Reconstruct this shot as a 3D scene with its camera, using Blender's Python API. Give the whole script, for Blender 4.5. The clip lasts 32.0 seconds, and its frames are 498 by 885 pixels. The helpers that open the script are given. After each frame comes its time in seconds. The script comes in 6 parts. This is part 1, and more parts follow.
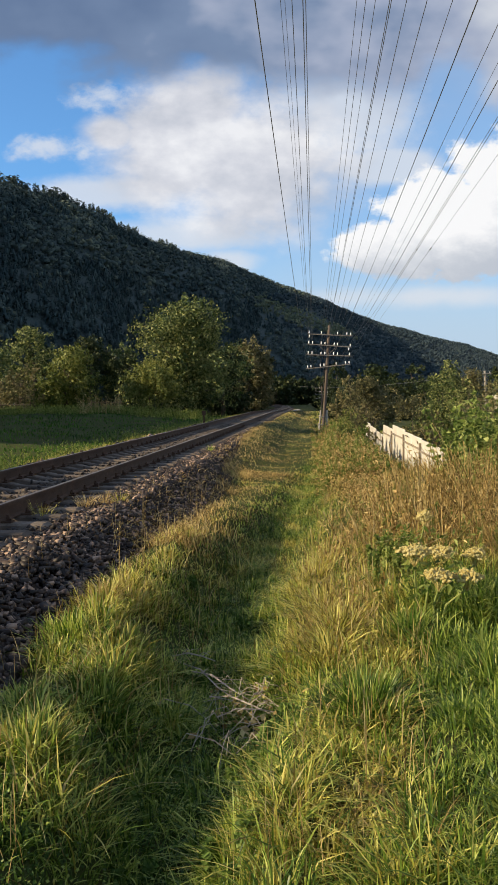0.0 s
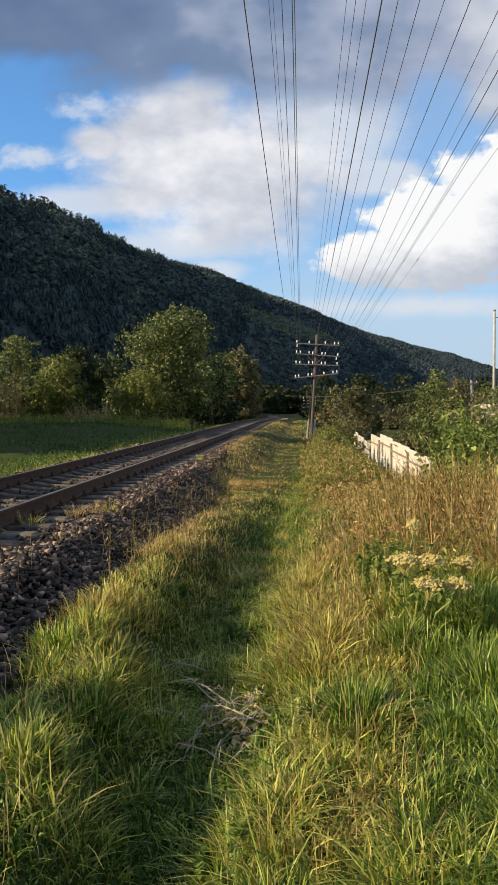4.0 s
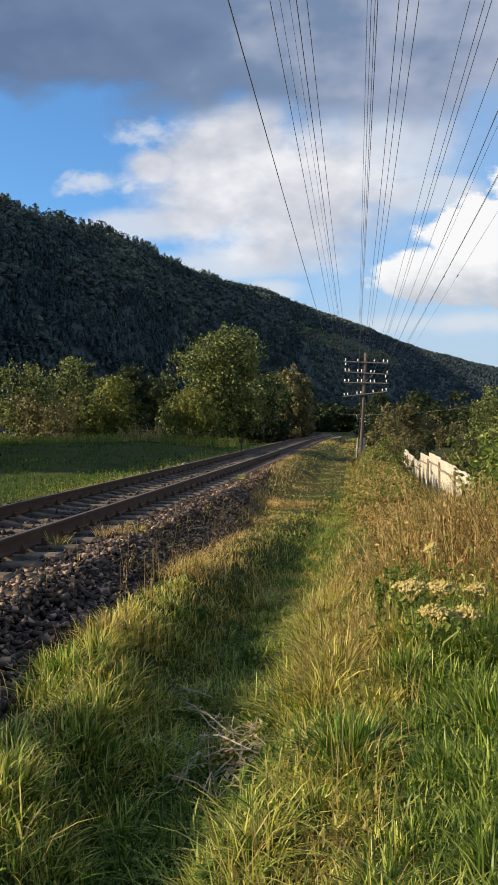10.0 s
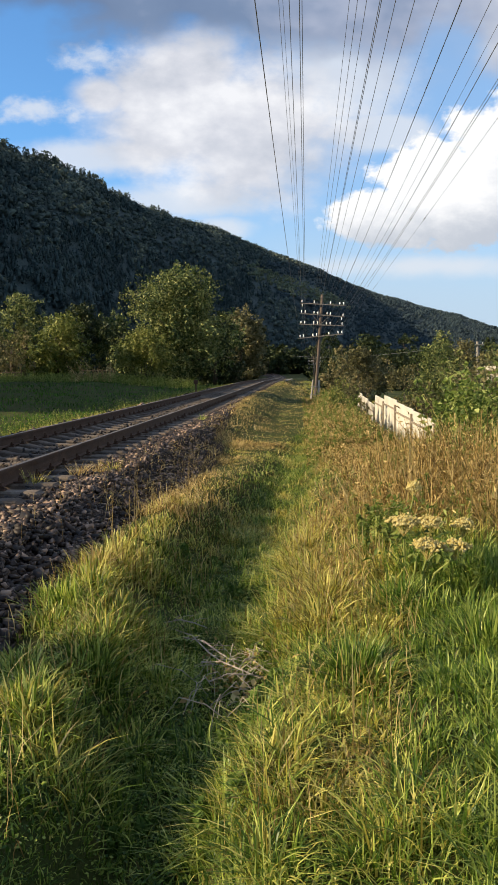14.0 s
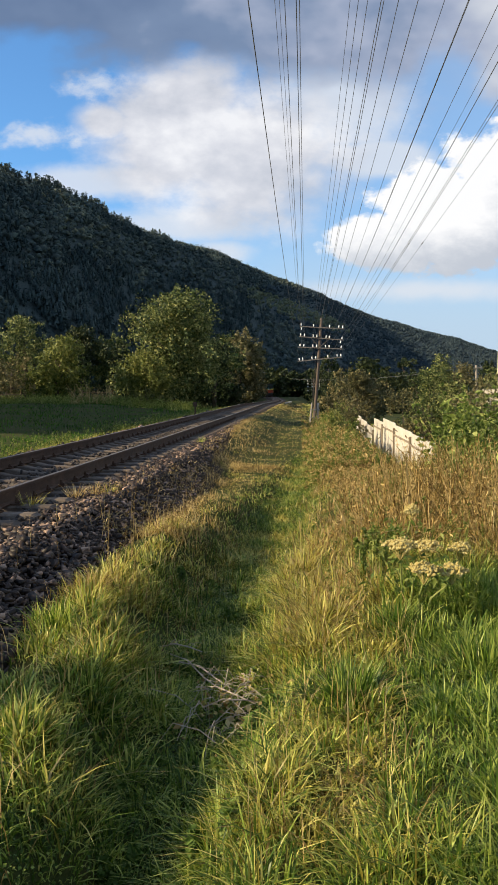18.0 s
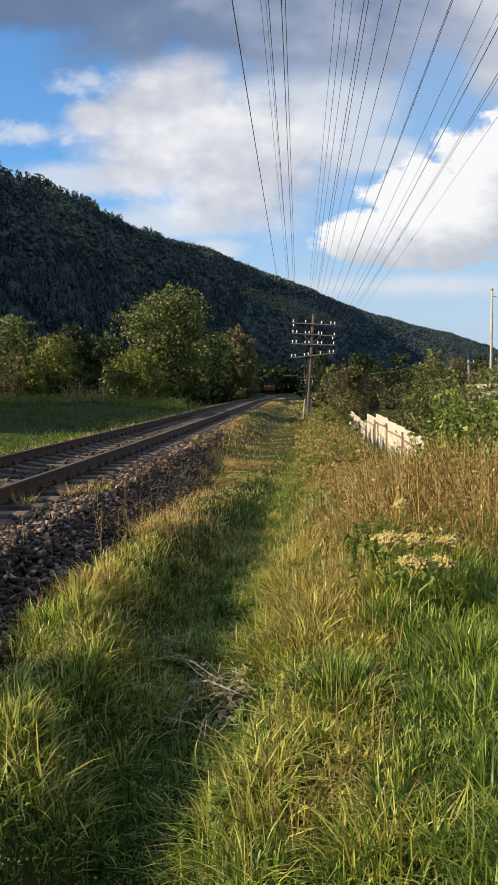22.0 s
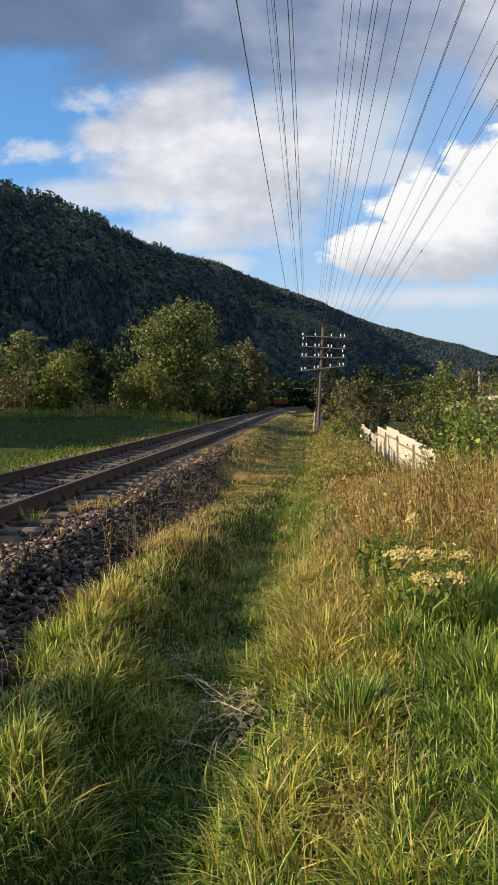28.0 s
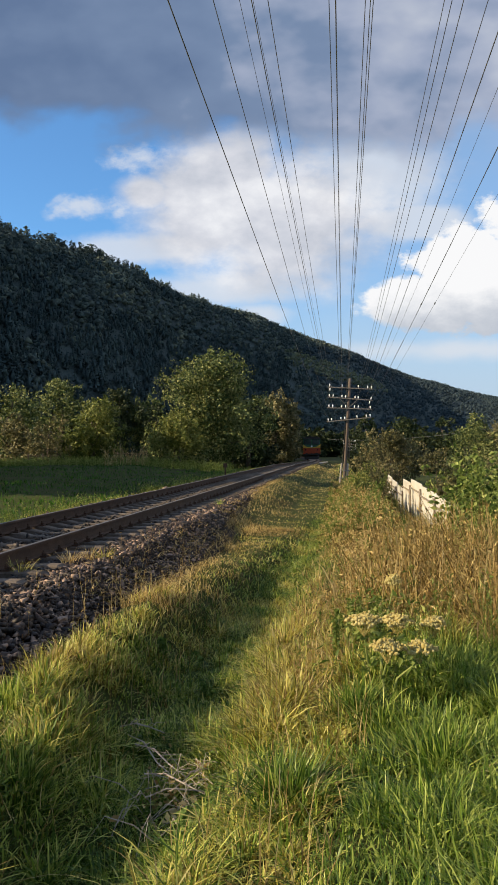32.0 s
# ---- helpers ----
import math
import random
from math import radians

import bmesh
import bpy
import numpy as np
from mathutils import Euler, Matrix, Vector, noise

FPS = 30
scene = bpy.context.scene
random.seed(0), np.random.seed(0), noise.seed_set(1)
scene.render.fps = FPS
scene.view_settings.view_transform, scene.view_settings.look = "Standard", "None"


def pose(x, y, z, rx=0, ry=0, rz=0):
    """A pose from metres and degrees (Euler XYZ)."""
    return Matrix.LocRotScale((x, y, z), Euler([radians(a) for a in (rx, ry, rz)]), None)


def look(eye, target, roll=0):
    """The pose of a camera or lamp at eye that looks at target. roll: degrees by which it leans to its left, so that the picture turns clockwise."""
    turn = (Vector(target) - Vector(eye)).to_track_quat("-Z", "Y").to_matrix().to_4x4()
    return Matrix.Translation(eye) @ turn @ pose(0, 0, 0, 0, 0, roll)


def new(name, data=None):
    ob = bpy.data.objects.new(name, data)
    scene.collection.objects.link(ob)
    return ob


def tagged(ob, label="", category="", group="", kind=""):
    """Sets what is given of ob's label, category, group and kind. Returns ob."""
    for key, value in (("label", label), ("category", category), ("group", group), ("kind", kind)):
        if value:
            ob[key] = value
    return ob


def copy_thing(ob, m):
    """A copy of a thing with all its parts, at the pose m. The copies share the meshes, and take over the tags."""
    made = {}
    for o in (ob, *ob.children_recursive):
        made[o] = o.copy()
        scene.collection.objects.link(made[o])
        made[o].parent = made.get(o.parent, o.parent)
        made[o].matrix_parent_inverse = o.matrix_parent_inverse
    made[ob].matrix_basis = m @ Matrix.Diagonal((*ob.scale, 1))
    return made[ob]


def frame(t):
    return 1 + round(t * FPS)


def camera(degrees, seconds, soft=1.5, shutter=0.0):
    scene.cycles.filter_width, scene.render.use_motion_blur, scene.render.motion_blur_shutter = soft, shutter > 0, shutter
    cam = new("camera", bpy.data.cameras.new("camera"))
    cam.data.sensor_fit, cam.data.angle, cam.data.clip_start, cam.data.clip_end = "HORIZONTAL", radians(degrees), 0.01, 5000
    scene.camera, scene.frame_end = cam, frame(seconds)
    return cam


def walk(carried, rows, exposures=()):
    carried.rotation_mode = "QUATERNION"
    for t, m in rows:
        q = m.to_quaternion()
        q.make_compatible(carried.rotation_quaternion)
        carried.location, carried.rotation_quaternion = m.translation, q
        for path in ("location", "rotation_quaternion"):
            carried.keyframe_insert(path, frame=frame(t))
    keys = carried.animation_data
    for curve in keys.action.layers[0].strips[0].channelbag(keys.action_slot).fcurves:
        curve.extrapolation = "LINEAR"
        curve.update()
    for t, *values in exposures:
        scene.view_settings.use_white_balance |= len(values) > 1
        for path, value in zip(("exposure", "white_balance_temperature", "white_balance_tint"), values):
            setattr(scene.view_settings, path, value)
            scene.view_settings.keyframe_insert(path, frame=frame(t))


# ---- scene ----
# The eye stands beside a single-track railway; x right, y ahead, z up, the path's soil is z = 0.
cam = camera(35.2, 32.0, 1.1)
PATH = [
    (0, (0.154, 0.045, 1.653), (0.201, 2.041, 1.539), -0.8),
    (0.5, (0.146, 0.046, 1.654), (0.195, 2.042, 1.539), -0.6),
    (1, (0.153, 0.036, 1.654), (0.213, 2.032, 1.547), -1.1),
    (1.5, (0.154, 0.022, 1.655), (0.221, 2.018, 1.562), -1.1),
    (2, (0.15, 0.009, 1.658), (0.223, 2.005, 1.564), -0.6),
    (2.5, (0.149, 0.01, 1.656), (0.222, 2.007, 1.571), -0.8),
    (3, (0.14, 0.017, 1.66), (0.222, 2.014, 1.593), -0.8),
    (3.5, (0.131, 0.022, 1.657), (0.212, 2.018, 1.571), -0.7),
    (5.5, (0.147, 0.006, 1.657), (0.213, 2.002, 1.562), -1.4),
    (6, (0.128, -0.042, 1.674), (0.191, 1.954, 1.577), -0.7),
    (6.5, (0.145, 0.004, 1.662), (0.203, 1.999, 1.54), -1.5),
    (7, (0.134, 0.01, 1.662), (0.231, 2.004, 1.536), -0.8),
    (7.5, (0.13, 0.013, 1.659), (0.214, 2.005, 1.501), 0.2),
    (8, (0.195, 0.038, 1.662), (0.241, 2.035, 1.576), -0.9),
    (8.5, (0.336, 0.09, 1.672), (0.4, 2.088, 1.614), -0.2),
    (9, (0.409, 0.121, 1.673), (0.41, 2.12, 1.609), 0.5),
    (9.5, (0.451, 0.118, 1.672), (0.411, 2.117, 1.629), -0.7),
    (10, (0.459, 0.114, 1.671), (0.399, 2.113, 1.629), -1.1),
    (10.5, (0.46, 0.127, 1.666), (0.391, 2.124, 1.596), -1.0),
    (11, (0.45, 0.125, 1.667), (0.39, 2.122, 1.568), -0.9),
    (11.5, (0.396, 0.134, 1.661), (0.33, 2.129, 1.533), -1.1),
    (12, (0.265, 0.089, 1.659), (0.229, 2.084, 1.522), -0.8),
    (12.5, (0.185, 0.061, 1.656), (0.162, 2.057, 1.542), -1.0),
    (13, (0.159, 0.021, 1.669), (0.159, 2.018, 1.559), -0.2),
    (13.5, (0.153, 0.022, 1.662), (0.161, 2.014, 1.488), -0.4),
    (14, (0.15, 0.01, 1.66), (0.217, 2.0, 1.468), -0.4),
    (14.5, (0.151, 0.004, 1.659), (0.226, 1.994, 1.471), 0.1),
    (15, (0.148, 0.014, 1.656), (0.207, 2.005, 1.479), 0.4),
    (15.5, (0.157, 0.008, 1.657), (0.231, 2.0, 1.49), -0.2),
    (17.5, (0.172, 0.019, 1.657), (0.236, 2.012, 1.5), -0.2),
    (18, (0.17, 0.016, 1.662), (0.239, 2.01, 1.527), -0.2),
    (18.5, (0.165, 0.001, 1.664), (0.228, 1.996, 1.533), -0.0),
    (19, (0.174, 0.014, 1.656), (0.246, 2.008, 1.511), -0.4),
    (19.5, (0.174, -0.005, 1.661), (0.252, 1.988, 1.512), -0.6),
    (20, (0.175, -0.015, 1.663), (0.263, 1.978, 1.512), -0.6),
    (20.5, (0.182, -0.015, 1.661), (0.272, 1.978, 1.517), -0.8),
    (21, (0.181, -0.022, 1.663), (0.275, 1.971, 1.516), -0.8),
    (21.5, (0.181, -0.023, 1.661), (0.266, 1.969, 1.509), -0.8),
    (22, (0.196, -0.032, 1.663), (0.28, 1.961, 1.52), -0.8),
    (22.5, (0.231, -0.014, 1.667), (0.295, 1.98, 1.528), -0.6),
    (23, (0.323, 0.064, 1.661), (0.38, 2.058, 1.522), -0.9),
    (23.5, (0.402, 0.109, 1.66), (0.445, 2.105, 1.545), -0.5),
    (24, (0.439, 0.107, 1.666), (0.463, 2.104, 1.553), -0.6),
    (24.5, (0.456, 0.114, 1.666), (0.48, 2.109, 1.529), -0.6),
    (26.5, (0.206, 0.049, 1.667), (0.295, 2.041, 1.521), -0.8),
    (27, (0.188, 0.028, 1.673), (0.227, 2.025, 1.573), -1.0),
    (27.5, (0.201, 0.04, 1.669), (0.258, 2.037, 1.581), -1.5),
    (28, (0.206, 0.04, 1.67), (0.264, 2.036, 1.561), -1.2),
    (28.5, (0.221, 0.027, 1.673), (0.301, 2.021, 1.546), -0.5),
    (29, (0.391, 0.095, 1.674), (0.379, 2.09, 1.543), -0.9),
    (29.5, (0.603, 0.219, 1.659), (0.517, 2.215, 1.561), 0.7),
    (30, (0.601, 0.218, 1.682), (0.523, 2.213, 1.562), 1.3),
    (30.5, (0.594, 0.177, 1.675), (0.645, 2.173, 1.559), -2.3),
    (31, (0.561, 0.088, 1.678), (0.6, 2.085, 1.568), -3.3),
    (31.5, (0.598, 0.084, 1.682), (0.6, 2.083, 1.606), -1.7),
    (32, (0.667, 0.22, 1.688), (0.639, 2.22, 1.707), -0.5),
]
walk(cam, [(t, look(eye, target, roll)) for t, eye, target, roll in PATH],
     [(0, 0.03), (3, 0.05), (8, 0.02), (10, 0.03), (12, 0.13), (15, 0.14), (18, 0.10), (21, 0.05), (24, 0.03), (28, 0.04), (29, 0.05), (30.2, 0.17), (31, 0.04), (32, 0.03)])

# ---------------------------------------------------------------- light
SUN_AZ, SUN_EL = radians(-102), radians(25)          # from straight ahead, to the right
TO_SUN = Vector((math.sin(SUN_AZ) * math.cos(SUN_EL), math.cos(SUN_AZ) * math.cos(SUN_EL), math.sin(SUN_EL)))
sun = new("sun", bpy.data.lights.new("sun", "SUN"))
sun.data.energy, sun.data.angle, sun.data.color = 8.0, radians(0.6), (1.0, 0.80, 0.51)
sun.matrix_world = Matrix.Translation((-60, -20, 60)) @ (-TO_SUN).to_track_quat("-Z", "Y").to_matrix().to_4x4()
scene.view_settings.exposure = 0.0


class Nodes:
    """Short-hand for building a node tree."""

    def __init__(self, tree):
        self.t = tree
        tree.nodes.clear()

    def add(self, kind, values=None, **props):
        n = self.t.nodes.new(kind)
        for k, v in props.items():
            setattr(n, k, v)
        for k, v in (values or {}).items():
            if isinstance(v, bpy.types.NodeSocket):
                self.t.links.new(v, n.inputs[k])
            else:
                n.inputs[k].default_value = v
        return n

    def math(self, op, a, b=0.0, c=0.0):
        n = self.add("ShaderNodeMath", {0: a, 1: b, 2: c}, operation=op)
        return n.outputs[0]

    def noise(self, vec, scale, detail=4.0, rough=0.55, distort=0.0):
        v = {"Scale": scale, "Detail": detail, "Roughness": rough, "Distortion": distort}
        if vec is not None:
            v["Vector"] = vec
        return self.add("ShaderNodeTexNoise", v).outputs["Fac"]

    def ramp(self, fac, stops):
        n = self.add("ShaderNodeValToRGB", {"Fac": fac})
        el = n.color_ramp.elements
        while len(el) < len(stops):
            el.new(0.5)
        for e, (p, c) in zip(el, stops):
            e.position, e.color = p, (*c, 1) if len(c) == 3 else c
        return n.outputs["Color"]

    def mix(self, fac, a, b, blend="MIX"):
        n = self.add("ShaderNodeMix", data_type="RGBA", blend_type=blend)
        for k, v in ((0, fac), (6, a), (7, b)):
            if isinstance(v, bpy.types.NodeSocket):
                self.t.links.new(v, n.inputs[k])
            else:
                n.inputs[k].default_value = v if k == 0 else (*v, 1)[:4]
        return n.outputs[2]

    def step(self, v, lo, hi):
        n = self.add("ShaderNodeMapRange", {"Value": v, "From Min": lo, "From Max": hi}, interpolation_type="SMOOTHSTEP")
        return n.outputs["Result"]


def sky_world():
    w = bpy.data.worlds.new("sky")
    scene.world = w
    w.use_nodes = True
    n = Nodes(w.node_tree)
    sky = n.add("ShaderNodeTexSky", sky_type="NISHITA", sun_disc=False, sun_elevation=SUN_EL, sun_rotation=SUN_AZ, dust_density=0.6, ozone_density=1.6)
    blue = n.mix(1.0, sky.outputs["Color"], (0.090, 0.153, 0.205), "MULTIPLY")
    d = n.add("ShaderNodeTexCoord").outputs["Generated"]
    sep = n.add("ShaderNodeSeparateXYZ", {0: d})
    x, y, z = sep.outputs
    # tangent coordinates round the valley's axis: u to the right, v up
    yy = n.math("MAXIMUM", y, 0.05)
    u, v = n.math("DIVIDE", x, yy), n.math("DIVIDE", z, yy)
    warp = n.add("ShaderNodeCombineXYZ", {0: u, 1: n.math("MULTIPLY", v, 1.5), 2: 0.3}).outputs[0]
    n1 = n.math("SUBTRACT", n.noise(warp, 7.0, 9.0, 0.62), 0.5)
    n2 = n.math("SUBTRACT", n.noise(warp, 26.0, 6.0, 0.6), 0.5)
    n3 = n.math("SUBTRACT", n.noise(warp, 9.0, 3.0, 0.5), 0.5)

    def blob(cu, cv, ru, rv, amount=0.75, soft=0.4, frill=0.7):
        a = n.math("POWER", n.math("DIVIDE", n.math("SUBTRACT", u, cu), ru), 2.0)
        b = n.math("POWER", n.math("DIVIDE", n.math("SUBTRACT", v, cv), rv), 2.0)
        r = n.math("SQRT", n.math("ADD", a, b))
        r = n.math("ADD", r, n.math("MULTIPLY", n1, -amount * 2.2))
        r = n.math("ADD", r, n.math("MULTIPLY", n2, -amount * frill))
        return n.step(r, 1.0 + soft, 1.0 - soft)

    def union(*parts):
        out = parts[0]
        for p in parts[1:]:
            out = n.math("MAXIMUM", out, p)
        return out

    puff = n.ramp(n.math("ADD", n.math("MULTIPLY", n2, 0.7), n.math("ADD", n.math("MULTIPLY", n3, 1.5), 0.5)),
                  [(0.15, (0.50, 0.53, 0.60)), (0.5, (0.68, 0.69, 0.74)), (0.8, (0.87, 0.87, 0.89))])
    middle = union(blob(-0.045, 0.335, 0.085, 0.075, 0.55, 0.35), blob(0.03, 0.29, 0.12, 0.085, 0.55), blob(-0.06, 0.285, 0.085, 0.05, 0.6, 0.5), blob(-0.14, 0.33, 0.03, 0.02, 0.7, 0.6))
    low = union(blob(-0.150, 0.375, 0.028, 0.012, 1.6, 0.8, 2.0), blob(-0.05, 0.205, 0.10, 0.020, 0.8, 0.6), blob(0.26, 0.125, 0.16, 0.012, 1.0, 0.8), blob(-0.235, 0.312, 0.035, 0.012, 1.8, 0.8, 2.0), blob(-0.15, 0.258, 0.09, 0.020, 0.8, 0.5), blob(0.20, 0.288, 0.065, 0.022, 0.6), blob(0.15, 0.35, 0.08, 0.05, 0.9, 0.6), blob(0.0, 0.172, 0.035, 0.014, 0.7, 0.6))
    white = union(blob(0.29, 0.213, 0.10, 0.070, 0.34, 0.08, 2.2), blob(0.225, 0.185, 0.095, 0.040, 0.36, 0.10, 2.2), blob(0.40, 0.248, 0.13, 0.098, 0.34, 0.09, 2.2))
    haze = n.math("MULTIPLY", n.step(v, 0.26, 0.05), 0.92)
    grey = n.step(n.math("ADD", v, n.math("ADD", n.math("MULTIPLY", n3, 0.13), n.math("ADD", n.math("MULTIPLY", n2, 0.03), n.math("MULTIPLY", u, 0.12)))), 0.372, 0.425)
    gap = blob(0.285, 0.375, 0.040, 0.050, 0.8, 0.5)
    grey = n.math("MULTIPLY", grey, n.math("SUBTRACT", 1.0, n.math("MULTIPLY", gap, 0.85)))
    grey_col = n.ramp(n.math("ADD", n.math("MULTIPLY", n3, 0.75), n.math("ADD", n.math("MULTIPLY", u, 0.85), n.math("ADD", n.math("MULTIPLY", n2, 0.12), 0.40))),
                      [(0.10, (0.125, 0.185, 0.315)), (0.42, (0.185, 0.255, 0.395)), (0.58, (0.36, 0.41, 0.54)), (0.85, (0.62, 0.65, 0.71))])
    white_col = n.ramp(n.math("ADD", n.step(n.math("ADD", n.math("SUBTRACT", v, n.math("MULTIPLY", n.math("MAXIMUM", n.math("SUBTRACT", u, 0.24), 0.0), 0.45)), n.math("ADD", n.math("MULTIPLY", n1, 0.20), n.math("MULTIPLY", n2, 0.05))), 0.11, 0.22), 0.0),
                       [(0.0, (0.52, 0.56, 0.63)), (0.45, (0.74, 0.76, 0.80)), (0.85, (0.93, 0.93, 0.94))])
    blue = n.mix(n.math("ADD", n.math("MULTIPLY", n.step(u, -0.06, 0.14), 0.42), 0.05), blue, (0.40, 0.55, 0.74))
    c = n.mix(haze, blue, (0.49, 0.62, 0.76))
    c = n.mix(n.math("MULTIPLY", low, 0.75), c, (0.72, 0.75, 0.80))
    c = n.mix(n.math("MULTIPLY", middle, 0.95), c, puff)
    c = n.mix(n.math("MULTIPLY", grey, 0.97), c, grey_col)
    c = n.mix(white, c, white_col)
    # behind and beside the view: broken cloud, as the light implies
    back = n.mix(n.step(n.noise(d, 2.2, 7.0, 0.6), 0.42, 0.6), blue, (0.42, 0.46, 0.55))
    c = n.mix(n.step(y, 0.25, 0.55), back, c)
    bg = n.add("ShaderNodeBackground", {"Color": c, "Strength": 1.0})
    n.add("ShaderNodeOutputWorld", {"Surface": bg.outputs[0]})


sky_world()

# ---------------------------------------------------------------- materials


def material(name, shader):
    m = bpy.data.materials.new(name)
    m.use_nodes = True
    n = Nodes(m.node_tree)
    pos = n.add("ShaderNodeNewGeometry")
    out = shader(n, pos)
    surf = out[0] if isinstance(out, tuple) else out
    links = {"Surface": surf}
    n.add("ShaderNodeOutputMaterial", links)
    return m


def solid(name, stops, scale=6.0, rough=0.75, metal=0.0, bump=0.3, fine=40.0, bump_dist=0.01, spread=0.0, spec=0.3, stretch=None):
    """A worn surface: two scales of mottling, a bump, and per-object variation."""

    def shader(n, g):
        tc = n.add("ShaderNodeTexCoord").outputs["Object"]
        if stretch:
            tc = n.add("ShaderNodeMapping", {"Vector": tc, "Scale": stretch}).outputs[0]
        a, b = n.noise(tc, scale, 5.0, 0.6), n.noise(tc, fine, 4.0, 0.65)
        f = n.math("ADD", n.math("MULTIPLY", a, 0.65), n.math("MULTIPLY", b, 0.35))
        if spread:
            r = n.add("ShaderNodeObjectInfo").outputs["Random"]
            f = n.math("ADD", f, n.math("MULTIPLY", n.math("SUBTRACT", r, 0.5), spread))
        col = n.ramp(f, stops)
        bp = n.add("ShaderNodeBump", {"Height": b, "Strength": bump, "Distance": bump_dist})
        p = n.add("ShaderNodeBsdfPrincipled", {"Base Color": col, "Roughness": rough, "Metallic": metal, "Normal": bp.outputs[0], "Specular IOR Level": spec})
        return p.outputs[0]

    return material(name, shader)


def leafy(name, stops, through_light=0.45, scale=0.6, spread=0.45, rough=0.6, spec=0.25, clump=0.9):
    """Leaves and blades: varied piece by piece and patch by patch, letting some light through."""

    def shader(n, g):
        f = n.noise(g.outputs["Position"], scale, 3.0, 0.55)
        f = n.math("ADD", f, n.math("MULTIPLY", n.math("SUBTRACT", n.noise(g.outputs["Position"], scale * 8.0, 2.0, 0.5), 0.5), clump))
        f = n.math("ADD", f, n.math("MULTIPLY", n.math("SUBTRACT", g.outputs["Random Per Island"], 0.5), spread))
        col = n.ramp(f, stops)
        p = n.add("ShaderNodeBsdfPrincipled", {"Base Color": col, "Roughness": rough, "Specular IOR Level": spec})
        t = n.add("ShaderNodeBsdfTranslucent", {"Color": col})
        m = n.add("ShaderNodeMixShader", {0: through_light, 1: p.outputs[0], 2: t.outputs[0]})
        return m.outputs[0]

    return material(name, shader)


def ground_shader(n, g):
    pos = g.outputs["Position"]
    a, b, c = n.noise(pos, 0.35, 5.0, 0.6), n.noise(pos, 5.0, 5.0, 0.65), n.noise(pos, 60.0, 4.0, 0.75)
    f = n.math("ADD", n.math("MULTIPLY", a, 0.3), n.math("ADD", n.math("MULTIPLY", b, 0.28), n.math("MULTIPLY", c, 0.42)))
    col = n.ramp(f, [(0.36, (0.022, 0.028, 0.010)), (0.48, (0.042, 0.058, 0.014)), (0.56, (0.060, 0.058, 0.020)), (0.68, (0.10, 0.080, 0.034))])
    bp = n.add("ShaderNodeBump", {"Height": f, "Strength": 0.8, "Distance": 0.05})
    return n.add("ShaderNodeBsdfPrincipled", {"Base Color": col, "Roughness": 0.95, "Normal": bp.outputs[0], "Specular IOR Level": 0.1}).outputs[0]


M_GROUND = material("meadow_soil", ground_shader)
M_GRASS = leafy("grass_green", [(0.12, (0.058, 0.114, 0.012)), (0.5, (0.228, 0.322, 0.039)), (0.9, (0.56, 0.58, 0.145))], 0.40, 0.8, 1.1, 0.42, 0.35)
M_GRASS_YELLOW = leafy("grass_yellowing", [(0.1, (0.122, 0.106, 0.018)), (0.5, (0.39, 0.355, 0.062)), (0.9, (0.69, 0.615, 0.19))], 0.40, 0.8, 1.1, 0.45, 0.35)
M_DEAD = leafy("brown_dead_stalks", [(0.15, (0.12, 0.080, 0.024)), (0.5, (0.38, 0.260, 0.080)), (0.9, (0.72, 0.55, 0.24))], 0.3, 1.1, 1.2, 0.6, 0.25, 1.3)
M_STRAW = leafy("dry_stalks", [(0.2, (0.25, 0.16, 0.055)), (0.5, (0.46, 0.335, 0.13)), (0.8, (0.64, 0.52, 0.26))], 0.4, 0.9, 0.7)
M_WEED = leafy("weed_leaf", [(0.2, (0.075, 0.12, 0.02)), (0.5, (0.18, 0.235, 0.048)), (0.8, (0.34, 0.375, 0.11))], 0.45, 1.2, 0.7)
M_TREE = leafy("tree_leaf", [(0.15, (0.0327, 0.0587, 0.0142)), (0.5, (0.107, 0.136, 0.0371)), (0.85, (0.294, 0.305, 0.109))], 0.20, 0.25, 0.85)
M_TREE_YELLOW = leafy("tree_leaf_yellowing", [(0.2, (0.0558, 0.082, 0.014)), (0.5, (0.142, 0.166, 0.035)), (0.8, (0.27, 0.275, 0.078))], 0.25, 0.3, 0.5)
M_TREE_BROWN = leafy("tree_leaf_browning", [(0.2, (0.065, 0.0675, 0.025)), (0.5, (0.138, 0.129, 0.0525)), (0.8, (0.263, 0.225, 0.11))], 0.20, 0.3, 0.6)
# for trees in shade: the shade is put into this leaf colour
M_TREE_SHADED = leafy("tree_leaf_shaded", [(0.2, (0.0144, 0.0272, 0.0096)), (0.5, (0.0304, 0.0464, 0.0144)), (0.8, (0.06, 0.072, 0.024))], 0.12, 0.2, 0.6)
# hill wood: haze put into the leaf colours, bluish with lifted darks
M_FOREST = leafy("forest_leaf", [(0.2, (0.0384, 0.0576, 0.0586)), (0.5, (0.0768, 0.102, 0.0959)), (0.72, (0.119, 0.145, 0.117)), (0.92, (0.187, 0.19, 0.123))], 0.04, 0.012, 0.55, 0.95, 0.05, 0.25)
# far end: more haze in the colour, bluer and flatter
M_FOREST_HAZED = leafy("hazed_forest_leaf", [(0.2, (0.03, 0.0472, 0.0594)), (0.5, (0.0468, 0.0689, 0.0799)), (0.9, (0.0796, 0.102, 0.103))], 0.02, 0.010, 0.4, 0.95, 0.05, 0.25)
